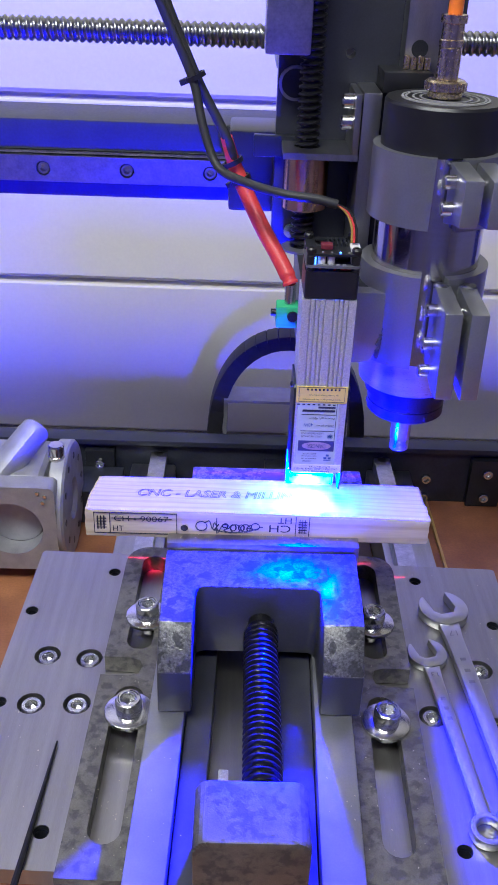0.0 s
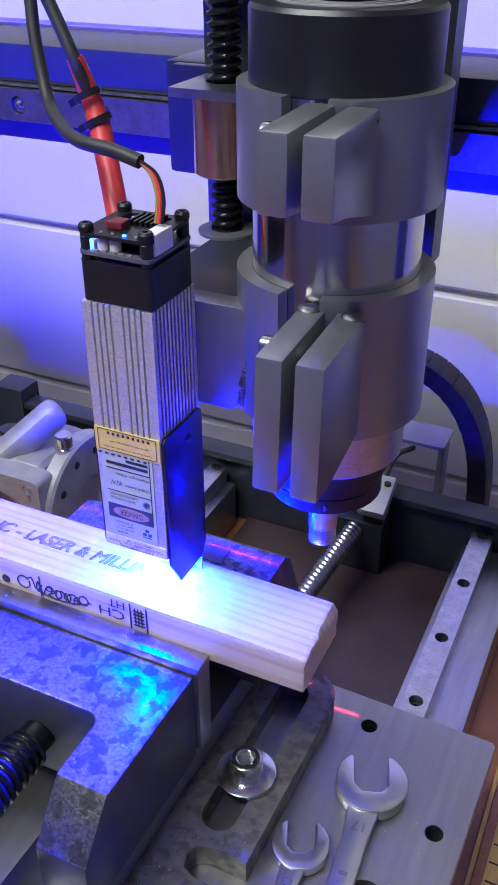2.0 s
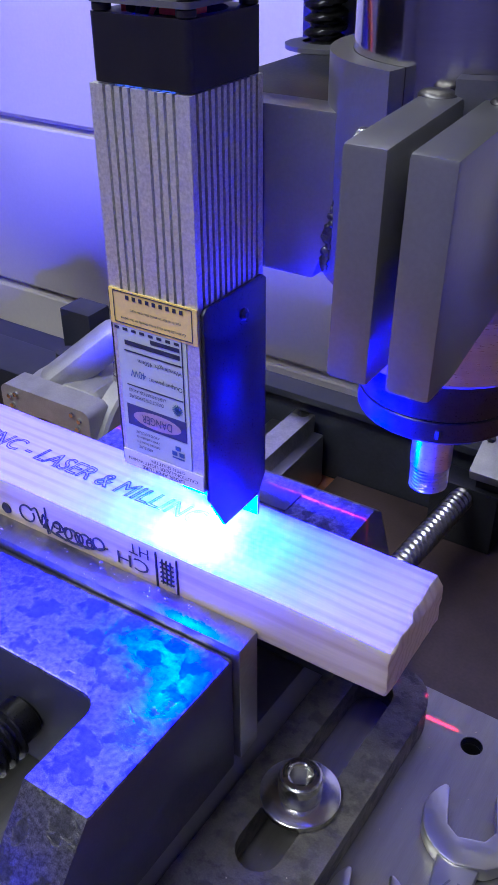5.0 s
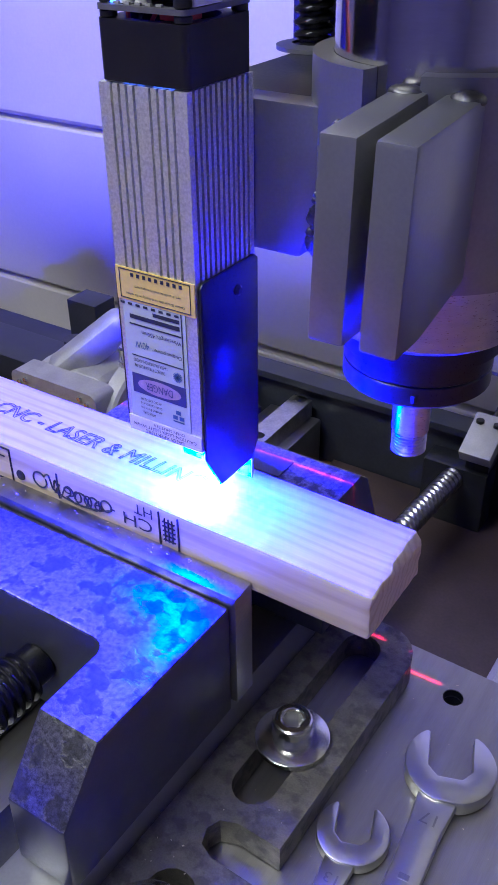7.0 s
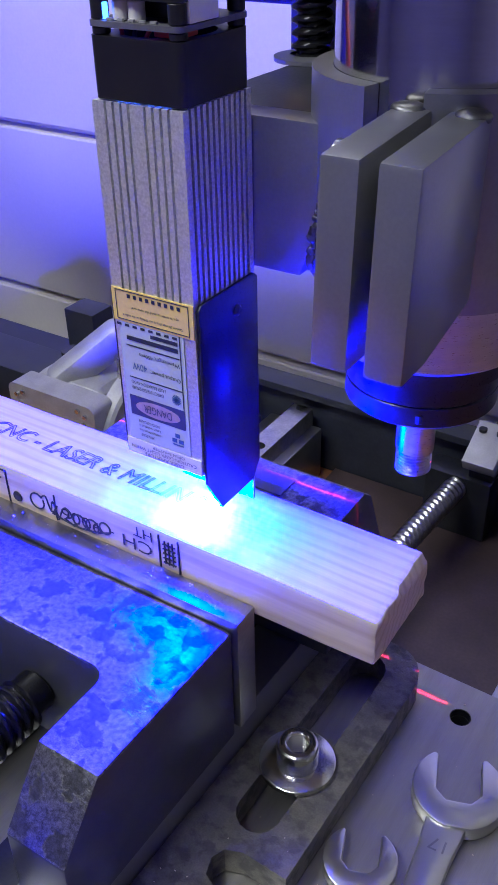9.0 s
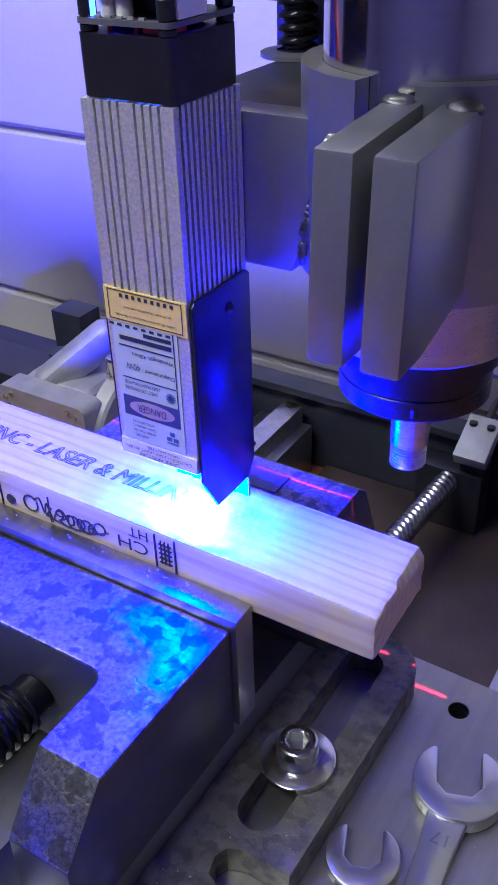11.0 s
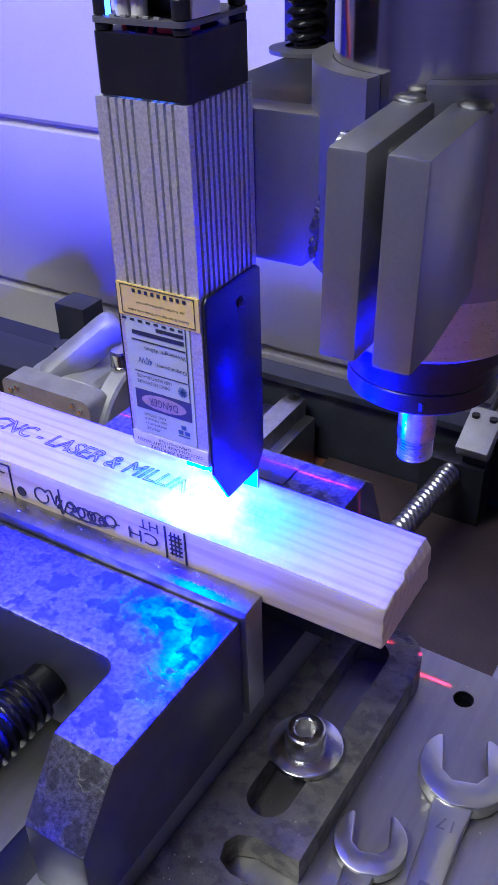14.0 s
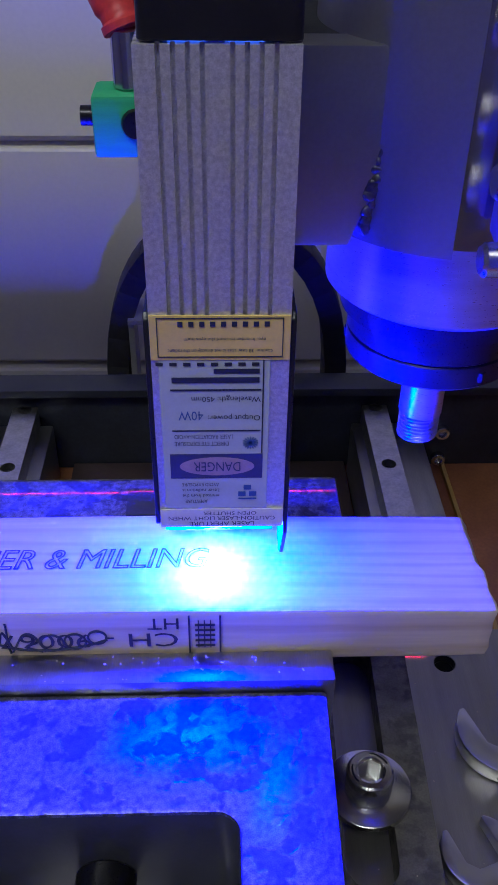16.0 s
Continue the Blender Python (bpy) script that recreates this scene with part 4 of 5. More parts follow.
    up = part("upright", hd(box(nb(), 0.0450, 0.049, 0.562, 0.6028, 0.3114, 0.346, 0.0006)), M["way"], b)
    for z in (0.3405, 0.3285):
        bm = lathe(nb(), [(0, -0.0072), (0.0030, -0.0072), (0.0046, -0.0062), (0.0046, 0), (0, 0)], (0.0449, 0.572, z), "x", 18)
        part("screw", hd(bm), M["zinc"], up)
    sp = thing("spindle_backplate", (0.055 + HX, 0.57 + HY, 0.25), "pale steel mounting plate behind the spindle", "plate")
    part("upright", hd(box(nb(), 0.0495, 0.0605, 0.562, 0.6028, 0.247, 0.347, 0.001)), M["way"], sp)


z_axis()
AX, AY = 0.0915, 0.5335


def spindle():
    t = thing("milling_spindle", (AX + HX, AY + HY, 0.122), "water-cooled steel milling spindle with a black cap", "spindle")
    at = (AX, AY, 0)
    part("body", hd(lathe(nb(), [(0, 0.2002), (0.0322, 0.2002), (0.0322, 0.3238), (0, 0.3238)], at, "z", 72)), M["steel"], t)
    part("nose_ring", hd(lathe(nb(), [(0, 0.1775), (0.0305, 0.1775), (0.0322, 0.179), (0.0322, 0.2001), (0, 0.2001)], at, "z", 72)), M["nose"], t, "bright turned nose ring")
    cap = part("cap", hd(lathe(nb(), [(0, 0.324), (0.0330, 0.324), (0.0336, 0.3246), (0.0336, 0.3485), (0.0326, 0.3500), (0, 0.3500)], at, "z", 72)), M["black"], t, "black plastic end cap")
    for r in (0.0135, 0.0175, 0.0215, 0.0235):
        part("ring_groove", hd(lathe(nb(), [(r, 0.3501), (r, 0.3506), (r + 0.0012, 0.3506), (r + 0.0012, 0.3501)], at, "z", 56)), M["castalu"], cap)
    part("front_nut", hd(lathe(nb(), [(0, 0.1550), (0.0235, 0.1550), (0.0250, 0.1563), (0.0250, 0.1625), (0.0244, 0.1630), (0.0250, 0.1635), (0.0250, 0.1700), (0.0275, 0.1705), (0.0275, 0.1773), (0, 0.1773)], at, "z", 64)), M["anod"], t, "black bearing nut")
    for k in range(3):
        a = 0.9 + 2.1 * k
        part("spanner_hole", hd(rod(nb(), 0.0018, (AX + 0.0237 * math.cos(a), AY + 0.0237 * math.sin(a), 0), "z", 0.1575, 0.1605, 10)), M["rubber"], t)
    sh = part("shaft", hd(lathe(nb(), [(0, 0.1325), (0.0062, 0.1325), (0.0066, 0.1330), (0.0066, 0.1548), (0, 0.1548)], at, "z", 32)), M["nose"], t)
    part("collet_thread", hd(screw_thread(nb(), at, "z", 0.1242, 0.1324, 0.0063, 0.0005, 0.00125, n=28)), M["nose"], sh)
    con = part("connector", hd(lathe(nb(), [(0, 0.3508), (0.0095, 0.3508), (0.0095, 0.3535), (0.0112, 0.3545), (0.0112, 0.3590), (0.0100, 0.3600), (0.0062, 0.3602), (0.0062, 0.3760), (0.0066, 0.3765), (0.0066, 0.3800), (0.0060, 0.3805), (0.0060, 0.3880), (0.0072, 0.3885), (0.0072, 0.3925), (0.0045, 0.3930), (0, 0.3930)], (AX - 0.001, AY, 0), "z", 40)), M["brass"], t, "nickelled aviation plug")
    for k in range(28):
        a = 2 * math.pi * k / 28
        part("knurl", hd(rod(nb(), 0.0006, (AX - 0.001 + 0.0112 * math.cos(a), AY + 0.0112 * math.sin(a), 0), "z", 0.3548, 0.3587, 6)), M["brass"], con)
    part("hose", hd(sweep(nb(), [(AX - 0.001, AY, 0.3931), (AX - 0.001, AY, 0.405), (AX, AY + 0.004, 0.43)], 0.004, 14)), M["orange"], t, "orange cable sleeve")


spindle()


def clamp_ring(name, z0, z1, r, ears, label, bolts):
    t = thing(name, (AX + HX, AY + HY, z0), label, "clamp")
    out = circle(AX, AY, r, 64, -78, 258)
    inn = circle(AX, AY, 0.0324, 64, 258, -78)
    bm = nb()
    loop = out + inn
    lo = [bm.verts.new((u, v, z0)) for u, v in loop]
    hi = [bm.verts.new((u, v, z1)) for u, v in loop]
    k = len(out)
    for i in range(k - 1):
        o0, o1, i0, i1 = i, i + 1, 2 * k - 1 - i, 2 * k - 2 - i
        bm.faces.new((lo[o1], lo[o0], lo[i0], lo[i1]))
        bm.faces.new((hi[o0], hi[o1], hi[i1], hi[i0]))
        bm.faces.new((lo[o0], lo[o1], hi[o1], hi[o0]))
        bm.faces.new((lo[i1], lo[i0], hi[i0], hi[i1]))
    for o, i in ((0, 2 * k - 1), (k - 1, k)):
        bm.faces.new((lo[o], lo[i], hi[i], hi[o]))
    bmesh.ops.recalc_face_normals(bm, faces=bm.faces)
    part("ring", hd(bm), M["blued"], t)
    for x0, x1 in ((0.0915, 0.1016), (0.1058, 0.1162)):
        part("ear", hd(prism(nb(), ears, "x", x0, x1, 0.0013)), M["blued"], t, "welded steel clamp ear")
    for x, lean in ((0.0955, -1), (0.1120, 1)):
        bm = nb()
        bmesh.ops.create_icosphere(bm, subdivisions=3, radius=1.0, matrix=Matrix.Translation((x, 0.4968, z1 - 0.0042)) @ Matrix.Diagonal((0.0048, 0.0040, 0.0019, 1)))
        for v in bm.verts:
            v.co.z += 0.0004 * noise.noise(v.co * 260)
            v.co.y += 0.0006 * noise.noise(v.co * 380 + Vector((3, 1, 7)))
        part("weld", hd(bm), M["weld"], t, "dark rippled weld bead", 80)
    for y, z in bolts:
        bm = lathe(nb(), [(0, -0.0066), (0.0030, -0.0066), (0.0038, -0.0058), (0.0038, -0.0002), (0, -0.0002)], (0.0914, y, z), "x", 20)
        part("screw", hd(bm), M["zinc"], t)
        part("screw_shank", hd(rod(nb(), 0.0022, (0, y, z), "x", 0.1017, 0.1057, 12)), M["zinc"], t)
    return t


upper = clamp_ring("spindle_clamp", 0.2855, 0.3250, 0.0378, [(0.4595, 0.3232), (0.4985, 0.3240), (0.4985, 0.2900), (0.4720, 0.2968), (0.4595, 0.2985)], "dark steel clamp ring round the top of the spindle", [(0.479, 0.3175), (0.479, 0.3035)])
lower = clamp_ring("spindle_clamp", 0.2005, 0.2580, 0.0382, [(0.4585, 0.2520), (0.4985, 0.2545), (0.4985, 0.2070), (0.4700, 0.2010), (0.4562, 0.2010)], "tall dark steel clamp round the lower spindle, welded to a box", [(0.479, 0.2460), (0.479, 0.2255), (0.479, 0.2085)])


def welded_box():
    bm = nb()
    prism(bm, [(0.0165, 0.1998), (0.0605, 0.1998), (0.0660, 0.2150), (0.0712, 0.2452), (0.0165, 0.2452)], "y", 0.5052, 0.5162, 0.0010)
    b = part("mounting_box", hd(bm), M["blued"], lower, "dark welded steel box with a ground bevel")
    part("shelf", hd(box(nb(), 0.0165, 0.0605, 0.5165, 0.6025, 0.1998, 0.2448, 0.001)), M["dark"], lower, "dark steel shelf under the lead screw")
    rnd = random.Random(11)
    for k in range(20):
        z = 0.2045 + 0.0020 * k
        g = nb()
        bmesh.ops.create_icosphere(g, subdivisions=2, radius=1.0, matrix=Matrix.Translation((0.0632 + (z - 0.2) * 0.17 + rnd.uniform(-0.0007, 0.0007), 0.5052, z)) @ Matrix.Diagonal((rnd.uniform(0.0009, 0.0018), 0.0007, rnd.uniform(0.0010, 0.0020), 1)))
        for v in g.verts:
            v.co += Vector((noise.noise(v.co * 700), noise.noise(v.co * 650), 0)) * 0.0007
        part("weld", hd(g), M["weld"], b, "", 80)


welded_box()


def laser_module():
    x0, x1, y0, y1, z1 = 0.0146, 0.0448, 0.4725, 0.5045, 0.2525
    t = thing("laser_module", (0.03 + HX, 0.488 + HY, 0.14), "finned aluminium diode laser module with a fan on top", "laser")
    # extruded heatsink outline with narrow slots front and right and left
    pts = []

    def edge(a, b, inward, slots, w, d):
        a, b, n = Vector(a), Vector(b), Vector(inward)
        L = (b - a).length
        u = (b - a) / L
        pts.append(tuple(a))
        for s in slots:
            for q, dd in ((s - w / 2, 0), (s - w / 2, d), (s + w / 2, d), (s + w / 2, 0)):
                pts.append(tuple(a + u * q + n * dd))

    W, D = x1 - x0, y1 - y0
    front = [0.0045, 0.0072, 0.0098, 0.0124, 0.0178, 0.0204, 0.0230, 0.0256]
    side = [0.0030 + 0.0026 * i for i in range(11)]
    edge((x0, y0), (x1, y0), (0, 1), front, 0.0009, 0.0022)
    edge((x1, y0), (x1, y1), (-1, 0), side, 0.0012, 0.0035)
    edge((x1, y1), (x0, y1), (0, -1), [W - s for s in front[::-1]], 0.0007, 0.0030)
    edge((x0, y1), (x0, y0), (1, 0), [D - s for s in side[::-1]], 0.0012, 0.0035)
    sink = part("heatsink", hd(plate(nb(), pts, [rounded(0.022, 0.037, 0.481, 0.496, 0.003)], "z", 0.1400, z1)), M["alu"], t, "blasted aluminium finned heatsink", 25)
    # black side plates
    prof = [(y0 + 0.0006, 0.1365), (y0 + 0.0006, 0.1975), (y0 + 0.0020, 0.1990), (y1 - 0.002, 0.1990), (y1, 0.1975), (y1, 0.1290), (y1 - 0.004, 0.1225), (y0 + 0.0085, 0.1225)]
    for a, b in ((x1 + 0.0001, x1 + 0.0013), (x0 - 0.0013, x0 - 0.0001)):
        cut = prof if a > 0.03 else [(y0 + 0.0006, 0.1402), *prof[1:5], (y1, 0.1402)]
        sp = part("side_plate", hd(prism(nb(), cut, "x", a, b, 0.0004)), M["anod"], t, "black anodised side plate")
        s = 1 if a > 0.03 else -1
        xx = b if s > 0 else a
        part("screw", hd(lathe(nb(), [(0, s * 0.0012), (0.0010, s * 0.0012), (0.0019, s * 0.0004), (0.0019, 0), (0, 0)], (xx, 0.4925, 0.1905), "x", 16)), M["thread"], sp)
    part("lens_barrel", hd(lathe(nb(), [(0.0040, 0.1345), (0.0065, 0.1345), (0.0068, 0.1352), (0.0068, 0.1399), (0.0040, 0.1399)], (0.0297, 0.4885, 0), "z", 28)), M["anod"], t, "black lens barrel")
    # unseen low shield, added to keep the laser light off the wall
    part("rear_shield", hd(box(nb(), x0 - 0.0013, x1 - 0.0003, y1 - 0.0024, y1 - 0.0012, 0.1120, 0.1398)), M["castalu"], t, "grey shield added behind the lens to block laser light")
    # emissive strips stand for blue light reflected in the gap below the fan
    for xa in (x0 + 0.0062, x0 + 0.0166):
        part("fan_glow", hd(box(nb(), xa, xa + 0.0068, y0 + 0.0034, y0 + 0.0042, 0.25255, 0.2529)), M["led"], t, "glowing strip put in for the blue light under the fan")
    # labels
    f = y0 + HY - 0.0001
    lb = part("label", hd(box(nb(), x0 + 0.0016, x1 - 0.0042, y0 - 0.0003, y0 - 0.0001, 0.1462, 0.1888)), M["label"], t, "pale blue-grey data label, upside down")
    yl = part("label", hd(box(nb(), x0 + 0.0001, x1 - 0.0001, y0 - 0.0005, y0 - 0.0001, 0.1885, 0.1993)), M["yellow"], t, "yellow warning label, upside down")
    bl = part("label", hd(box(nb(), x0 + 0.0001, x1 - 0.0001, y0 - 0.0005, y0 - 0.0001, 0.1402, 0.1458)), M["white"], t, "white aperture warning strip")
    cx = (x0 + x1) / 2 + HX

    def word(s, w, h, dx, z, mtl="ink", parent=lb, lift=0.0003):
        lettering("text_line", s, w, h, (cx + dx, f - lift, z), FRONT_DOWN, M[mtl], parent)

    def stroke(dx0, dx1, za, zb, mtl="ink", parent=lb, lift=0.0003, name="bar"):
        part(name, box(nb(), cx + dx0, cx + dx1, f - lift - 0.0001, f - lift, za, zb), M[mtl], parent)

    # maker's lines as plain bars
    for k in range(8):
        stroke(0.0085 - 0.003 * k - 0.0016, 0.0085 - 0.003 * k, 0.1870, 0.1878)
    stroke(-0.0108, 0.0086, 0.1826, 0.1840)
    stroke(-0.0015, 0.0086, 0.1850, 0.1862)
    stroke(-0.0112, 0.0090, 0.1805, 0.1809)
    word("Wavelength: 450nm", 0.0155, 0.0019, 0.0012, 0.1784)
    word("Output power:", 0.0118, 0.0019, 0.0030, 0.1733)
    word("40W", 0.0056, 0.0025, -0.0068, 0.1737, "blueink")
    stroke(-0.0112, 0.0090, 0.1694, 0.1697)
    word("LASER RADIATION-AVOID", 0.0135, 0.0012, -0.0040, 0.1678)
    word("DIRECT EYE EXPOSURE", 0.0125, 0.0012, -0.0045, 0.1658)
    for k in range(8):
        a = math.pi * k / 8
        g = box(nb(), -0.0018, 0.0018, -0.00005, 0.00005, -0.00012, 0.00012)
        bmesh.ops.rotate(g, cent=(0, 0, 0), matrix=Matrix.Rotation(a, 3, "Y"), verts=g.verts)
        bmesh.ops.translate(g, vec=(cx + 0.0068, f - 0.00035, 0.1660), verts=g.verts)
        part("ray", g, M["blueink"], lb)
    part("danger_band", box(nb(), cx - 0.0120, cx + 0.0097, f - 0.00034, f - 0.00025, 0.1556, 0.1628), M["danger"], lb)
    g = nb()
    prism(g, [(cx - 0.001 + 0.0088 * math.cos(2 * math.pi * i / 32), 0.1592 + 0.0027 * math.sin(2 * math.pi * i / 32)) for i in range(32)], "y", f - 0.00042, f - 0.00036)
    part("danger_oval", g, M["dangeroval"], lb)
    word("DANGER", 0.0110, 0.0028, -0.001, 0.1592, "danger", lb, 0.00055)
    word("AVOID EXPOSURE", 0.0088, 0.0010, -0.0050, 0.1536)
    word("Laser radiation is", 0.0088, 0.0010, -0.0050, 0.1518)
    word("emitted from the", 0.0088, 0.0010, -0.0050, 0.1501)
    word("APERTURE.", 0.0056, 0.0010, -0.0062, 0.1484)
    for k, (dx, dz) in enumerate(((0.0, 0.0012), (-0.0013, -0.0008), (0.0013, -0.0008))):
        stroke(0.0062 + dx - 0.0009, 0.0062 + dx + 0.0009, 0.1515 + dz - 0.0007, 0.1515 + dz + 0.0007, "blueink")
    stroke(0.0040, 0.0084, 0.1490, 0.1494, "blueink")
    stroke(0.0093, 0.0096, 0.1630, 0.1885)
    for k in range(9):
        stroke(0.0105 - 0.0023 * k - 0.0011, 0.0105 - 0.0023 * k, 0.1968, 0.1980, "ink", yl, 0.0005)
    word("Caution: 3B laser class is not directly on the radiant", 0.0225, 0.0011, 0.0, 0.1910, "ink", yl, 0.0005)
    word("eye. In order to avoid the eyes hurt!", 0.0175, 0.0011, 0.001, 0.1938, "ink", yl, 0.0005)
    for za, zb, da, db in ((0.1893, 0.1895, -0.0135, 0.0135), (0.1987, 0.1989, -0.0135, 0.0135)):
        stroke(da, db, za, zb, "ink", yl, 0.0005)
    for d in (-0.0135, 0.0133):
        stroke(d, d + 0.0002, 0.1893, 0.1989, "ink", yl, 0.0005)
    word("CAUTION-LASER LIGHT WHEN", 0.0262, 0.0012, 0.0, 0.1430, "ink", bl, 0.0005)
    word("OPEN SHUTTER", 0.0130, 0.0011, 0.002, 0.1446, "ink", bl, 0.0005)
    word("LASER APERTURE", 0.0160, 0.0014, 0.0, 0.1412, "ink", bl, 0.0005)
    # fan
    fan = part("fan", hd(plate(nb(), rounded(x0 + 0.0008, x1 + 0.0002, y0 + 0.0006, y1 - 0.0008, 0.002), [circle(0.0299, 0.4885, 0.0128, 40)], "z", 0.2530, 0.2685)), M["black"], t, "square black cooling fan")
    part("hub", hd(rod(nb(), 0.0065, (0.0299, 0.4885, 0), "z", 0.2545, 0.264, 24)), M["black"], fan)
    for k in range(7):
        a = 2 * math.pi * k / 7
        g = box(nb(), 0.0062, 0.0120, -0.0022, 0.0022, -0.0004, 0.0004)
        bmesh.ops.rotate(g, cent=(0, 0, 0), matrix=Matrix.Rotation(0.6, 3, "X"), verts=g.verts)
        bmesh.ops.rotate(g, cent=(0, 0, 0), matrix=Matrix.Rotation(a, 3, "Z"), verts=g.verts)
        bmesh.ops.translate(g, vec=(0.0299, 0.4885, 0.259), verts=g.verts)
        part("blade", hd(g), M["black"], fan)
    # board on stand-offs with its parts
    bx0, bx1, by0, by1, bz = x0 + 0.0008, x1 + 0.0004, y0 + 0.0004, y1 - 0.0006, 0.2706
    for x in (bx0 + 0.0026, bx1 - 0.0026):
        for y in (by0 + 0.0026, by1 - 0.0026):
            part("stand_off", hd(rod(nb(), 0.0024, (x, y, 0), "z", 0.2686, 0.2705, 12)), M["black"], t)
            part("stand_off", hd(rod(nb(), 0.0024, (x, y, 0), "z", 0.2722, 0.2771, 12)), M["black"], t)
            part("cap_screw", hd(lathe(nb(), [(0, 0.2786), (0.0026, 0.2786), (0.0028, 0.2792), (0.0028, 0.2806), (0.0022, 0.2815), (0.0012, 0.2815), (0.001, 0.2806), (0, 0.2806)], (x, y, 0), "z", 16)), M["black"], t)
    pcb = part("circuit_board", hd(plate(nb(), rounded(bx0, bx1, by0, by1, 0.002), [], "z", bz, bz + 0.0014)), M["pcb"], t, "grey-edged driver circuit board")
    top = plate(nb(), rounded(bx0 + 0.0003, bx1 - 0.0003, by0 + 0.0004, by1 - 0.0003, 0.002), [rounded(0.0212, 0.0395, 0.4875, 0.5000, 0.001)], "z", 0.2772, 0.2785)
    part("top_board", hd(top), M["anod"], t, "black upper board over the driver parts")
    for k in range(5):
        part("diode", hd(box(nb(), 0.0188 + 0.0048 * k, 0.0200 + 0.0048 * k, 0.4752, 0.4760, 0.2786, 0.2791)), M["led"] if k in (0, 3) else M["castalu"], t)
    part("led", hd(box(nb(), 0.0188, 0.0208, 0.4742, 0.4756, bz + 0.0016, bz + 0.0056, 0.0003)), M["led"], pcb, "glowing blue light emitting diode")
    for x in (0.0240, 0.0290):
        part("capacitor", hd(lathe(nb(), [(0, bz + 0.0016), (0.0021, bz + 0.0016), (0.0022, bz + 0.0022), (0.0022, bz + 0.0059), (0.0019, bz + 0.0063), (0, bz + 0.0063)], (x, 0.4768, 0), "z", 20)), M["white"], pcb, "white capacitor can")
    part("trimmer", hd(box(nb(), 0.0235, 0.0300, 0.4800, 0.4862, bz + 0.0081, bz + 0.0108, 0.0006)), M["darkred"], pcb, "dark red trimmer")
    part("coil_block", hd(box(nb(), 0.019, 0.0405, 0.481, 0.4855, bz + 0.0016, bz + 0.0062, 0.0006)), M["black"], pcb)
    part("chip_cooler", hd(box(nb(), 0.0275, 0.0385, 0.4875, 0.499, bz + 0.0016, bz + 0.0070, 0.0006)), M["anod"], pcb)
    for k in range(5):
        part("fin", hd(box(nb(), 0.0280 + 0.0023 * k, 0.0288 + 0.0023 * k, 0.4875, 0.499, bz + 0.0071, bz + 0.0095)), M["anod"], pcb)
    part("socket", hd(box(nb(), 0.0400, 0.0453, 0.477, 0.4895, bz + 0.0016, bz + 0.0094, 0.0004)), M["white"], pcb, "white wire socket")
    for k in range(6):
        g = nb()
        part("resistor", hd(box(g, 0.0178 + 0.0035 * k, 0.0196 + 0.0035 * k, 0.4738, 0.4746, bz + 0.0015, bz + 0.0021)), M["castalu"], pcb)
    part("lower_plug", hd(box(nb(), 0.0345, 0.0425, 0.476, 0.484, 0.2687, 0.2704, 0.0004)), M["red"], pcb, "red plug under the board")
    for k, m_ in enumerate(("red", "black", "red")):
        part("wire", hd(sweep(nb(), [(0.022 + 0.004 * k, 0.478, 0.2660), (0.0235 + 0.004 * k, 0.477, 0.2685), (0.022 + 0.005 * k, 0.4785, 0.2704)], 0.0006, 6)), M[m_], pcb)
    return t


laser_module()


def green_holder():
    t = thing("laser_holder", (0.0 + HX, 0.52 + HY, 0.22), "bright green printed holder behind the laser module", "holder")
    part("block", hd(box(nb(), 0.0020, 0.0160, 0.5058, 0.5185, 0.2208, 0.2345, 0.0012)), M["green"], t)
    part("tongue", hd(box(nb(), 0.0162, 0.0420, 0.5060, 0.5080, 0.2455, 0.2464, 0.0002)), M["green"], t)
    part("screw", hd(lathe(nb(), [(0, -0.003), (0.0022, -0.003), (0.0022, 0), (0, 0)], (0.0019, 0.512, 0.2285), "x", 14)), M["thread"], t)
    part("knob", hd(lathe(nb(), [(0, -0.0012), (0.0030, -0.0012), (0.0034, -0.0004), (0.0034, 0), (0, 0)], (0.0118, 0.5057, 0.2285), "y", 18)), M["thread"], t)
    part("plug_barrel", hd(rod(nb(), 0.0034, (0.0100, 0.5120, 0), "z", 0.2346, 0.2470, 18)), M["zinc"], t)


green_holder()


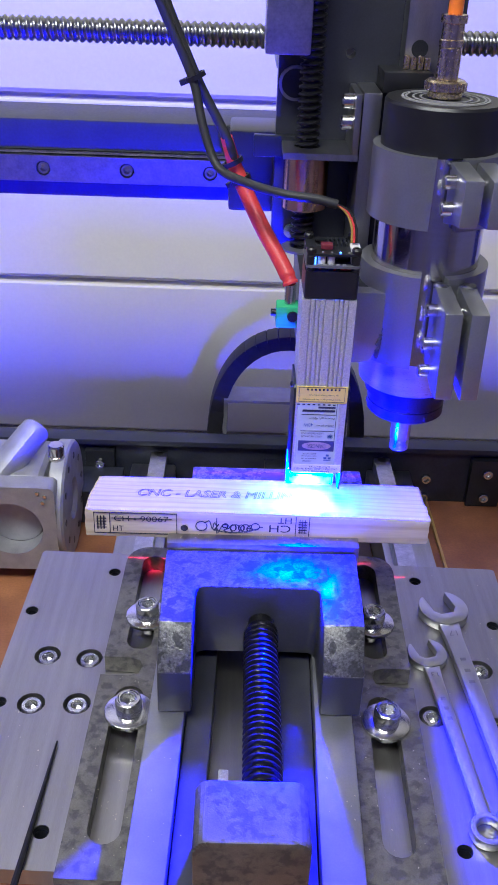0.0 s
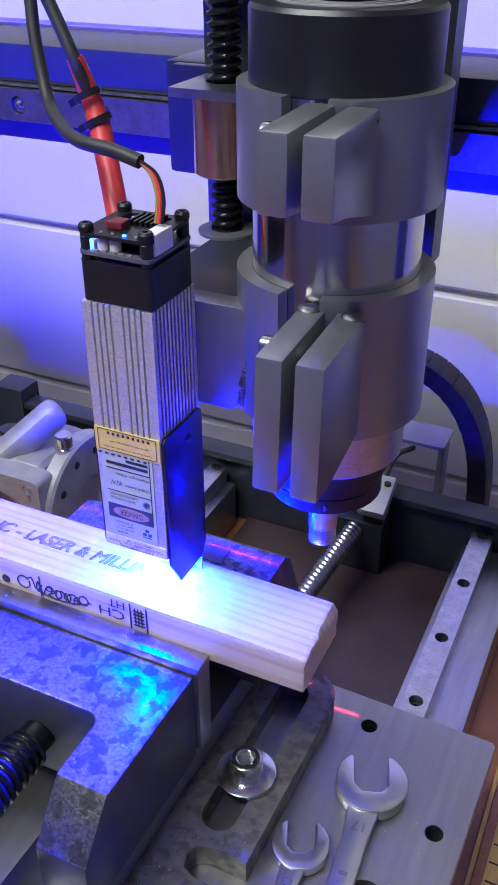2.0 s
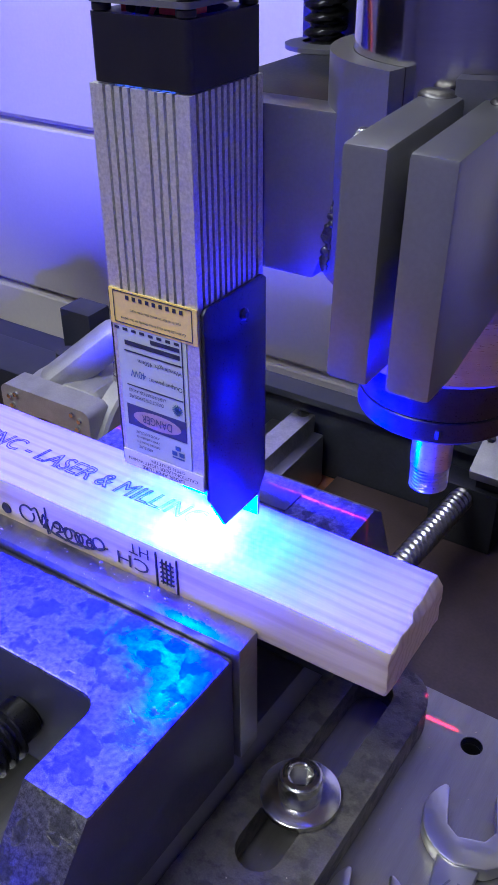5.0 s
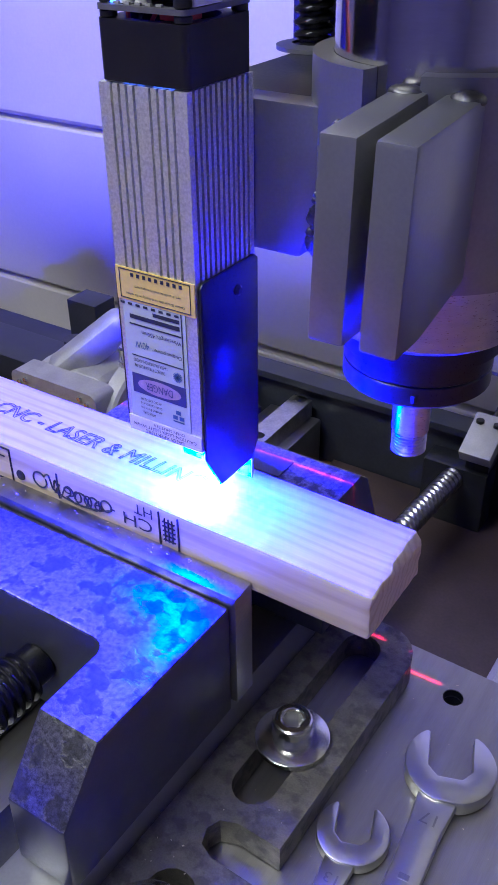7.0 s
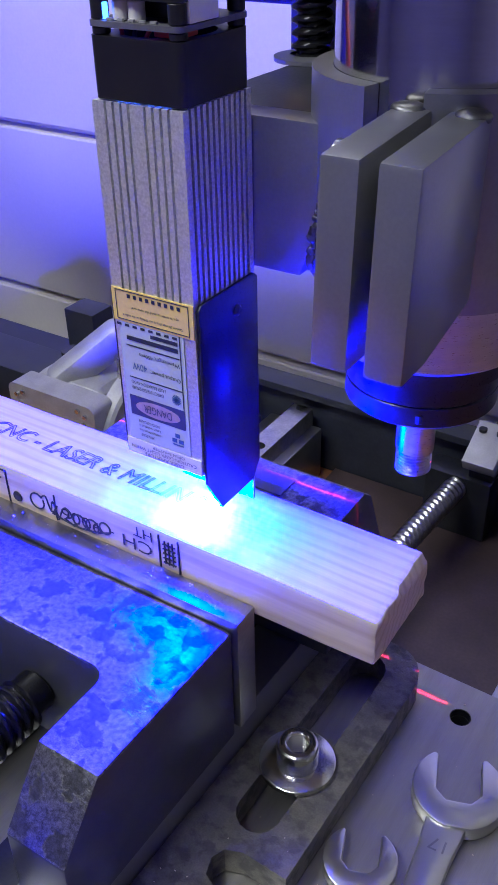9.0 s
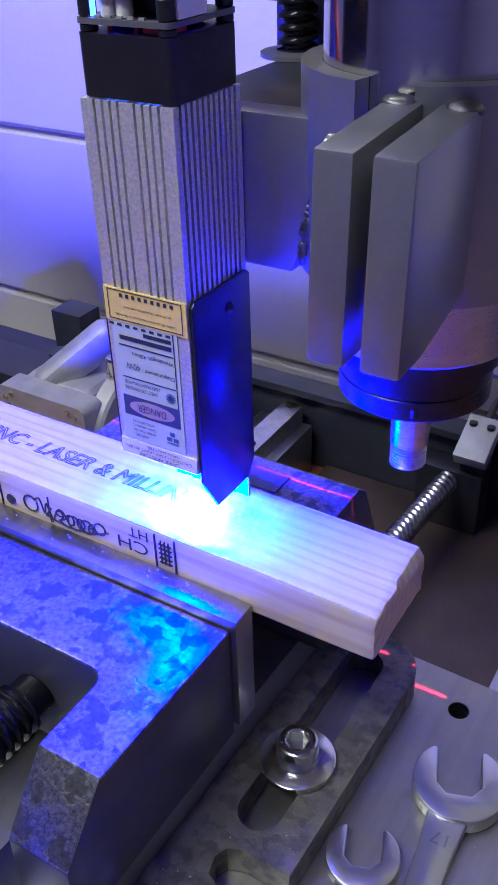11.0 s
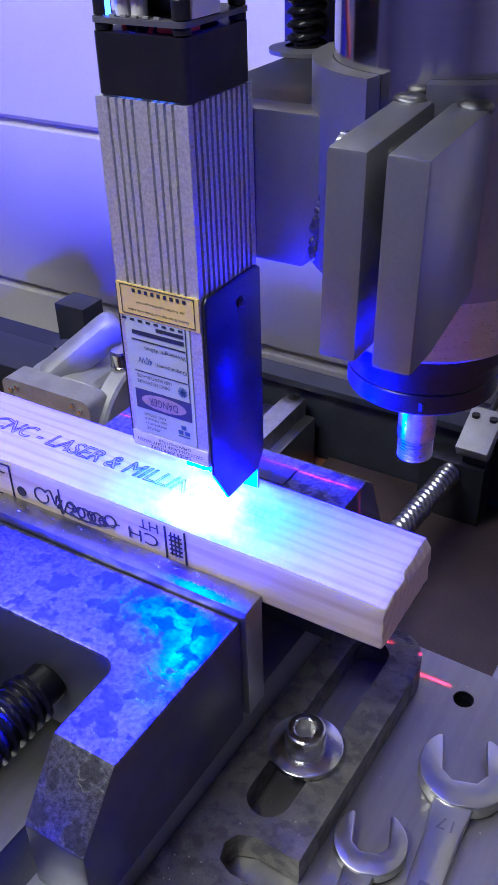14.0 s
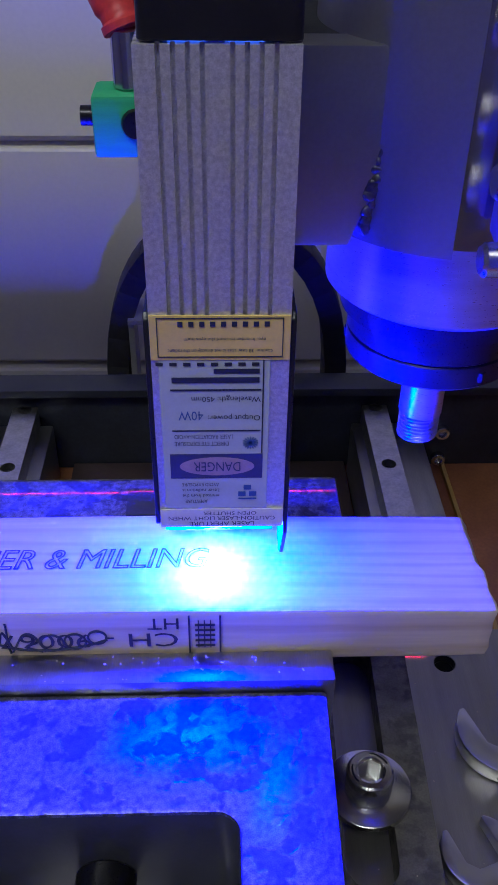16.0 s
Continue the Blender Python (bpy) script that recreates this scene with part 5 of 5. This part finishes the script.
def cables():
    t = thing("laser_cable", (0.0 + HX, 0.52 + HY, 0.3), "black cables with a red sleeve tied together", "cable")
    trunk = [(-0.085, 0.552, 0.445), (-0.066, 0.551, 0.395), (-0.0485, 0.550, 0.355), (-0.0375, 0.548, 0.335), (-0.0296, 0.546, 0.321), (-0.0255, 0.548, 0.308)]
    part("cable", hd(sweep(nb(), trunk, 0.0028, 12)), M["rubber"], t)
    loop = [(-0.087, 0.548, 0.445), (-0.069, 0.547, 0.395), (-0.0505, 0.546, 0.355), (-0.0440, 0.540, 0.330), (-0.0350, 0.532, 0.309), (-0.018, 0.515, 0.3045), (0.0026, 0.4972, 0.3036), (0.020, 0.4935, 0.3025), (0.0316, 0.4927, 0.3000)]
    part("cable", hd(sweep(nb(), loop, 0.0026, 12)), M["rubber"], t)
    red = [(-0.0305, 0.547, 0.3225), (-0.0262, 0.549, 0.3083), (-0.0205, 0.546, 0.296), (-0.0085, 0.534, 0.275), (0.0035, 0.520, 0.258), (0.0085, 0.5135, 0.2500), (0.0100, 0.5120, 0.2465)]
    part("sleeve", hd(sweep(nb(), red, 0.0044, 14, 8, lambda f: 0.0036 + 0.0012 * min(1, f * 3) - (0.0006 if 0.82 < f < 0.9 else 0))), M["red"], t, "red heat-shrink sleeve")
    for at, d in (((-0.0488, 0.5485, 0.3547), (0.45, 0, -1)), ((-0.0262, 0.5475, 0.3083), (0.5, 0, -1)), ((-0.0215, 0.5465, 0.2985), (0.5, 0, -1))):
        bm = lathe(nb(), [(0.0052, -0.0014), (0.0062, -0.0014), (0.0062, 0.0014), (0.0052, 0.0014), (0.0052, -0.0014)], (0, 0, 0), "z", 20)
        box(bm, -0.0020, 0.0020, -0.0095, -0.0055, -0.0016, 0.0016, 0.0004)
        bmesh.ops.transform(bm, matrix=Matrix.Translation(at) @ Vector(d).to_track_quat("Z", "Y").to_matrix().to_4x4(), verts=bm.verts)
        part("cable_tie", hd(bm), M["black"], t)
    for dx, m_ in ((0.0, "red"), (0.0013, "black"), (-0.0012, "copperwire")):
        part("wire", hd(sweep(nb(), [(0.0316 + dx * 0.4, 0.4927, 0.3000), (0.0375 + dx, 0.4915, 0.2965), (0.0412 + dx, 0.4890, 0.2895), (0.0418 + dx, 0.4860, 0.2810)], 0.0007, 8)), M[m_], t)


cables()
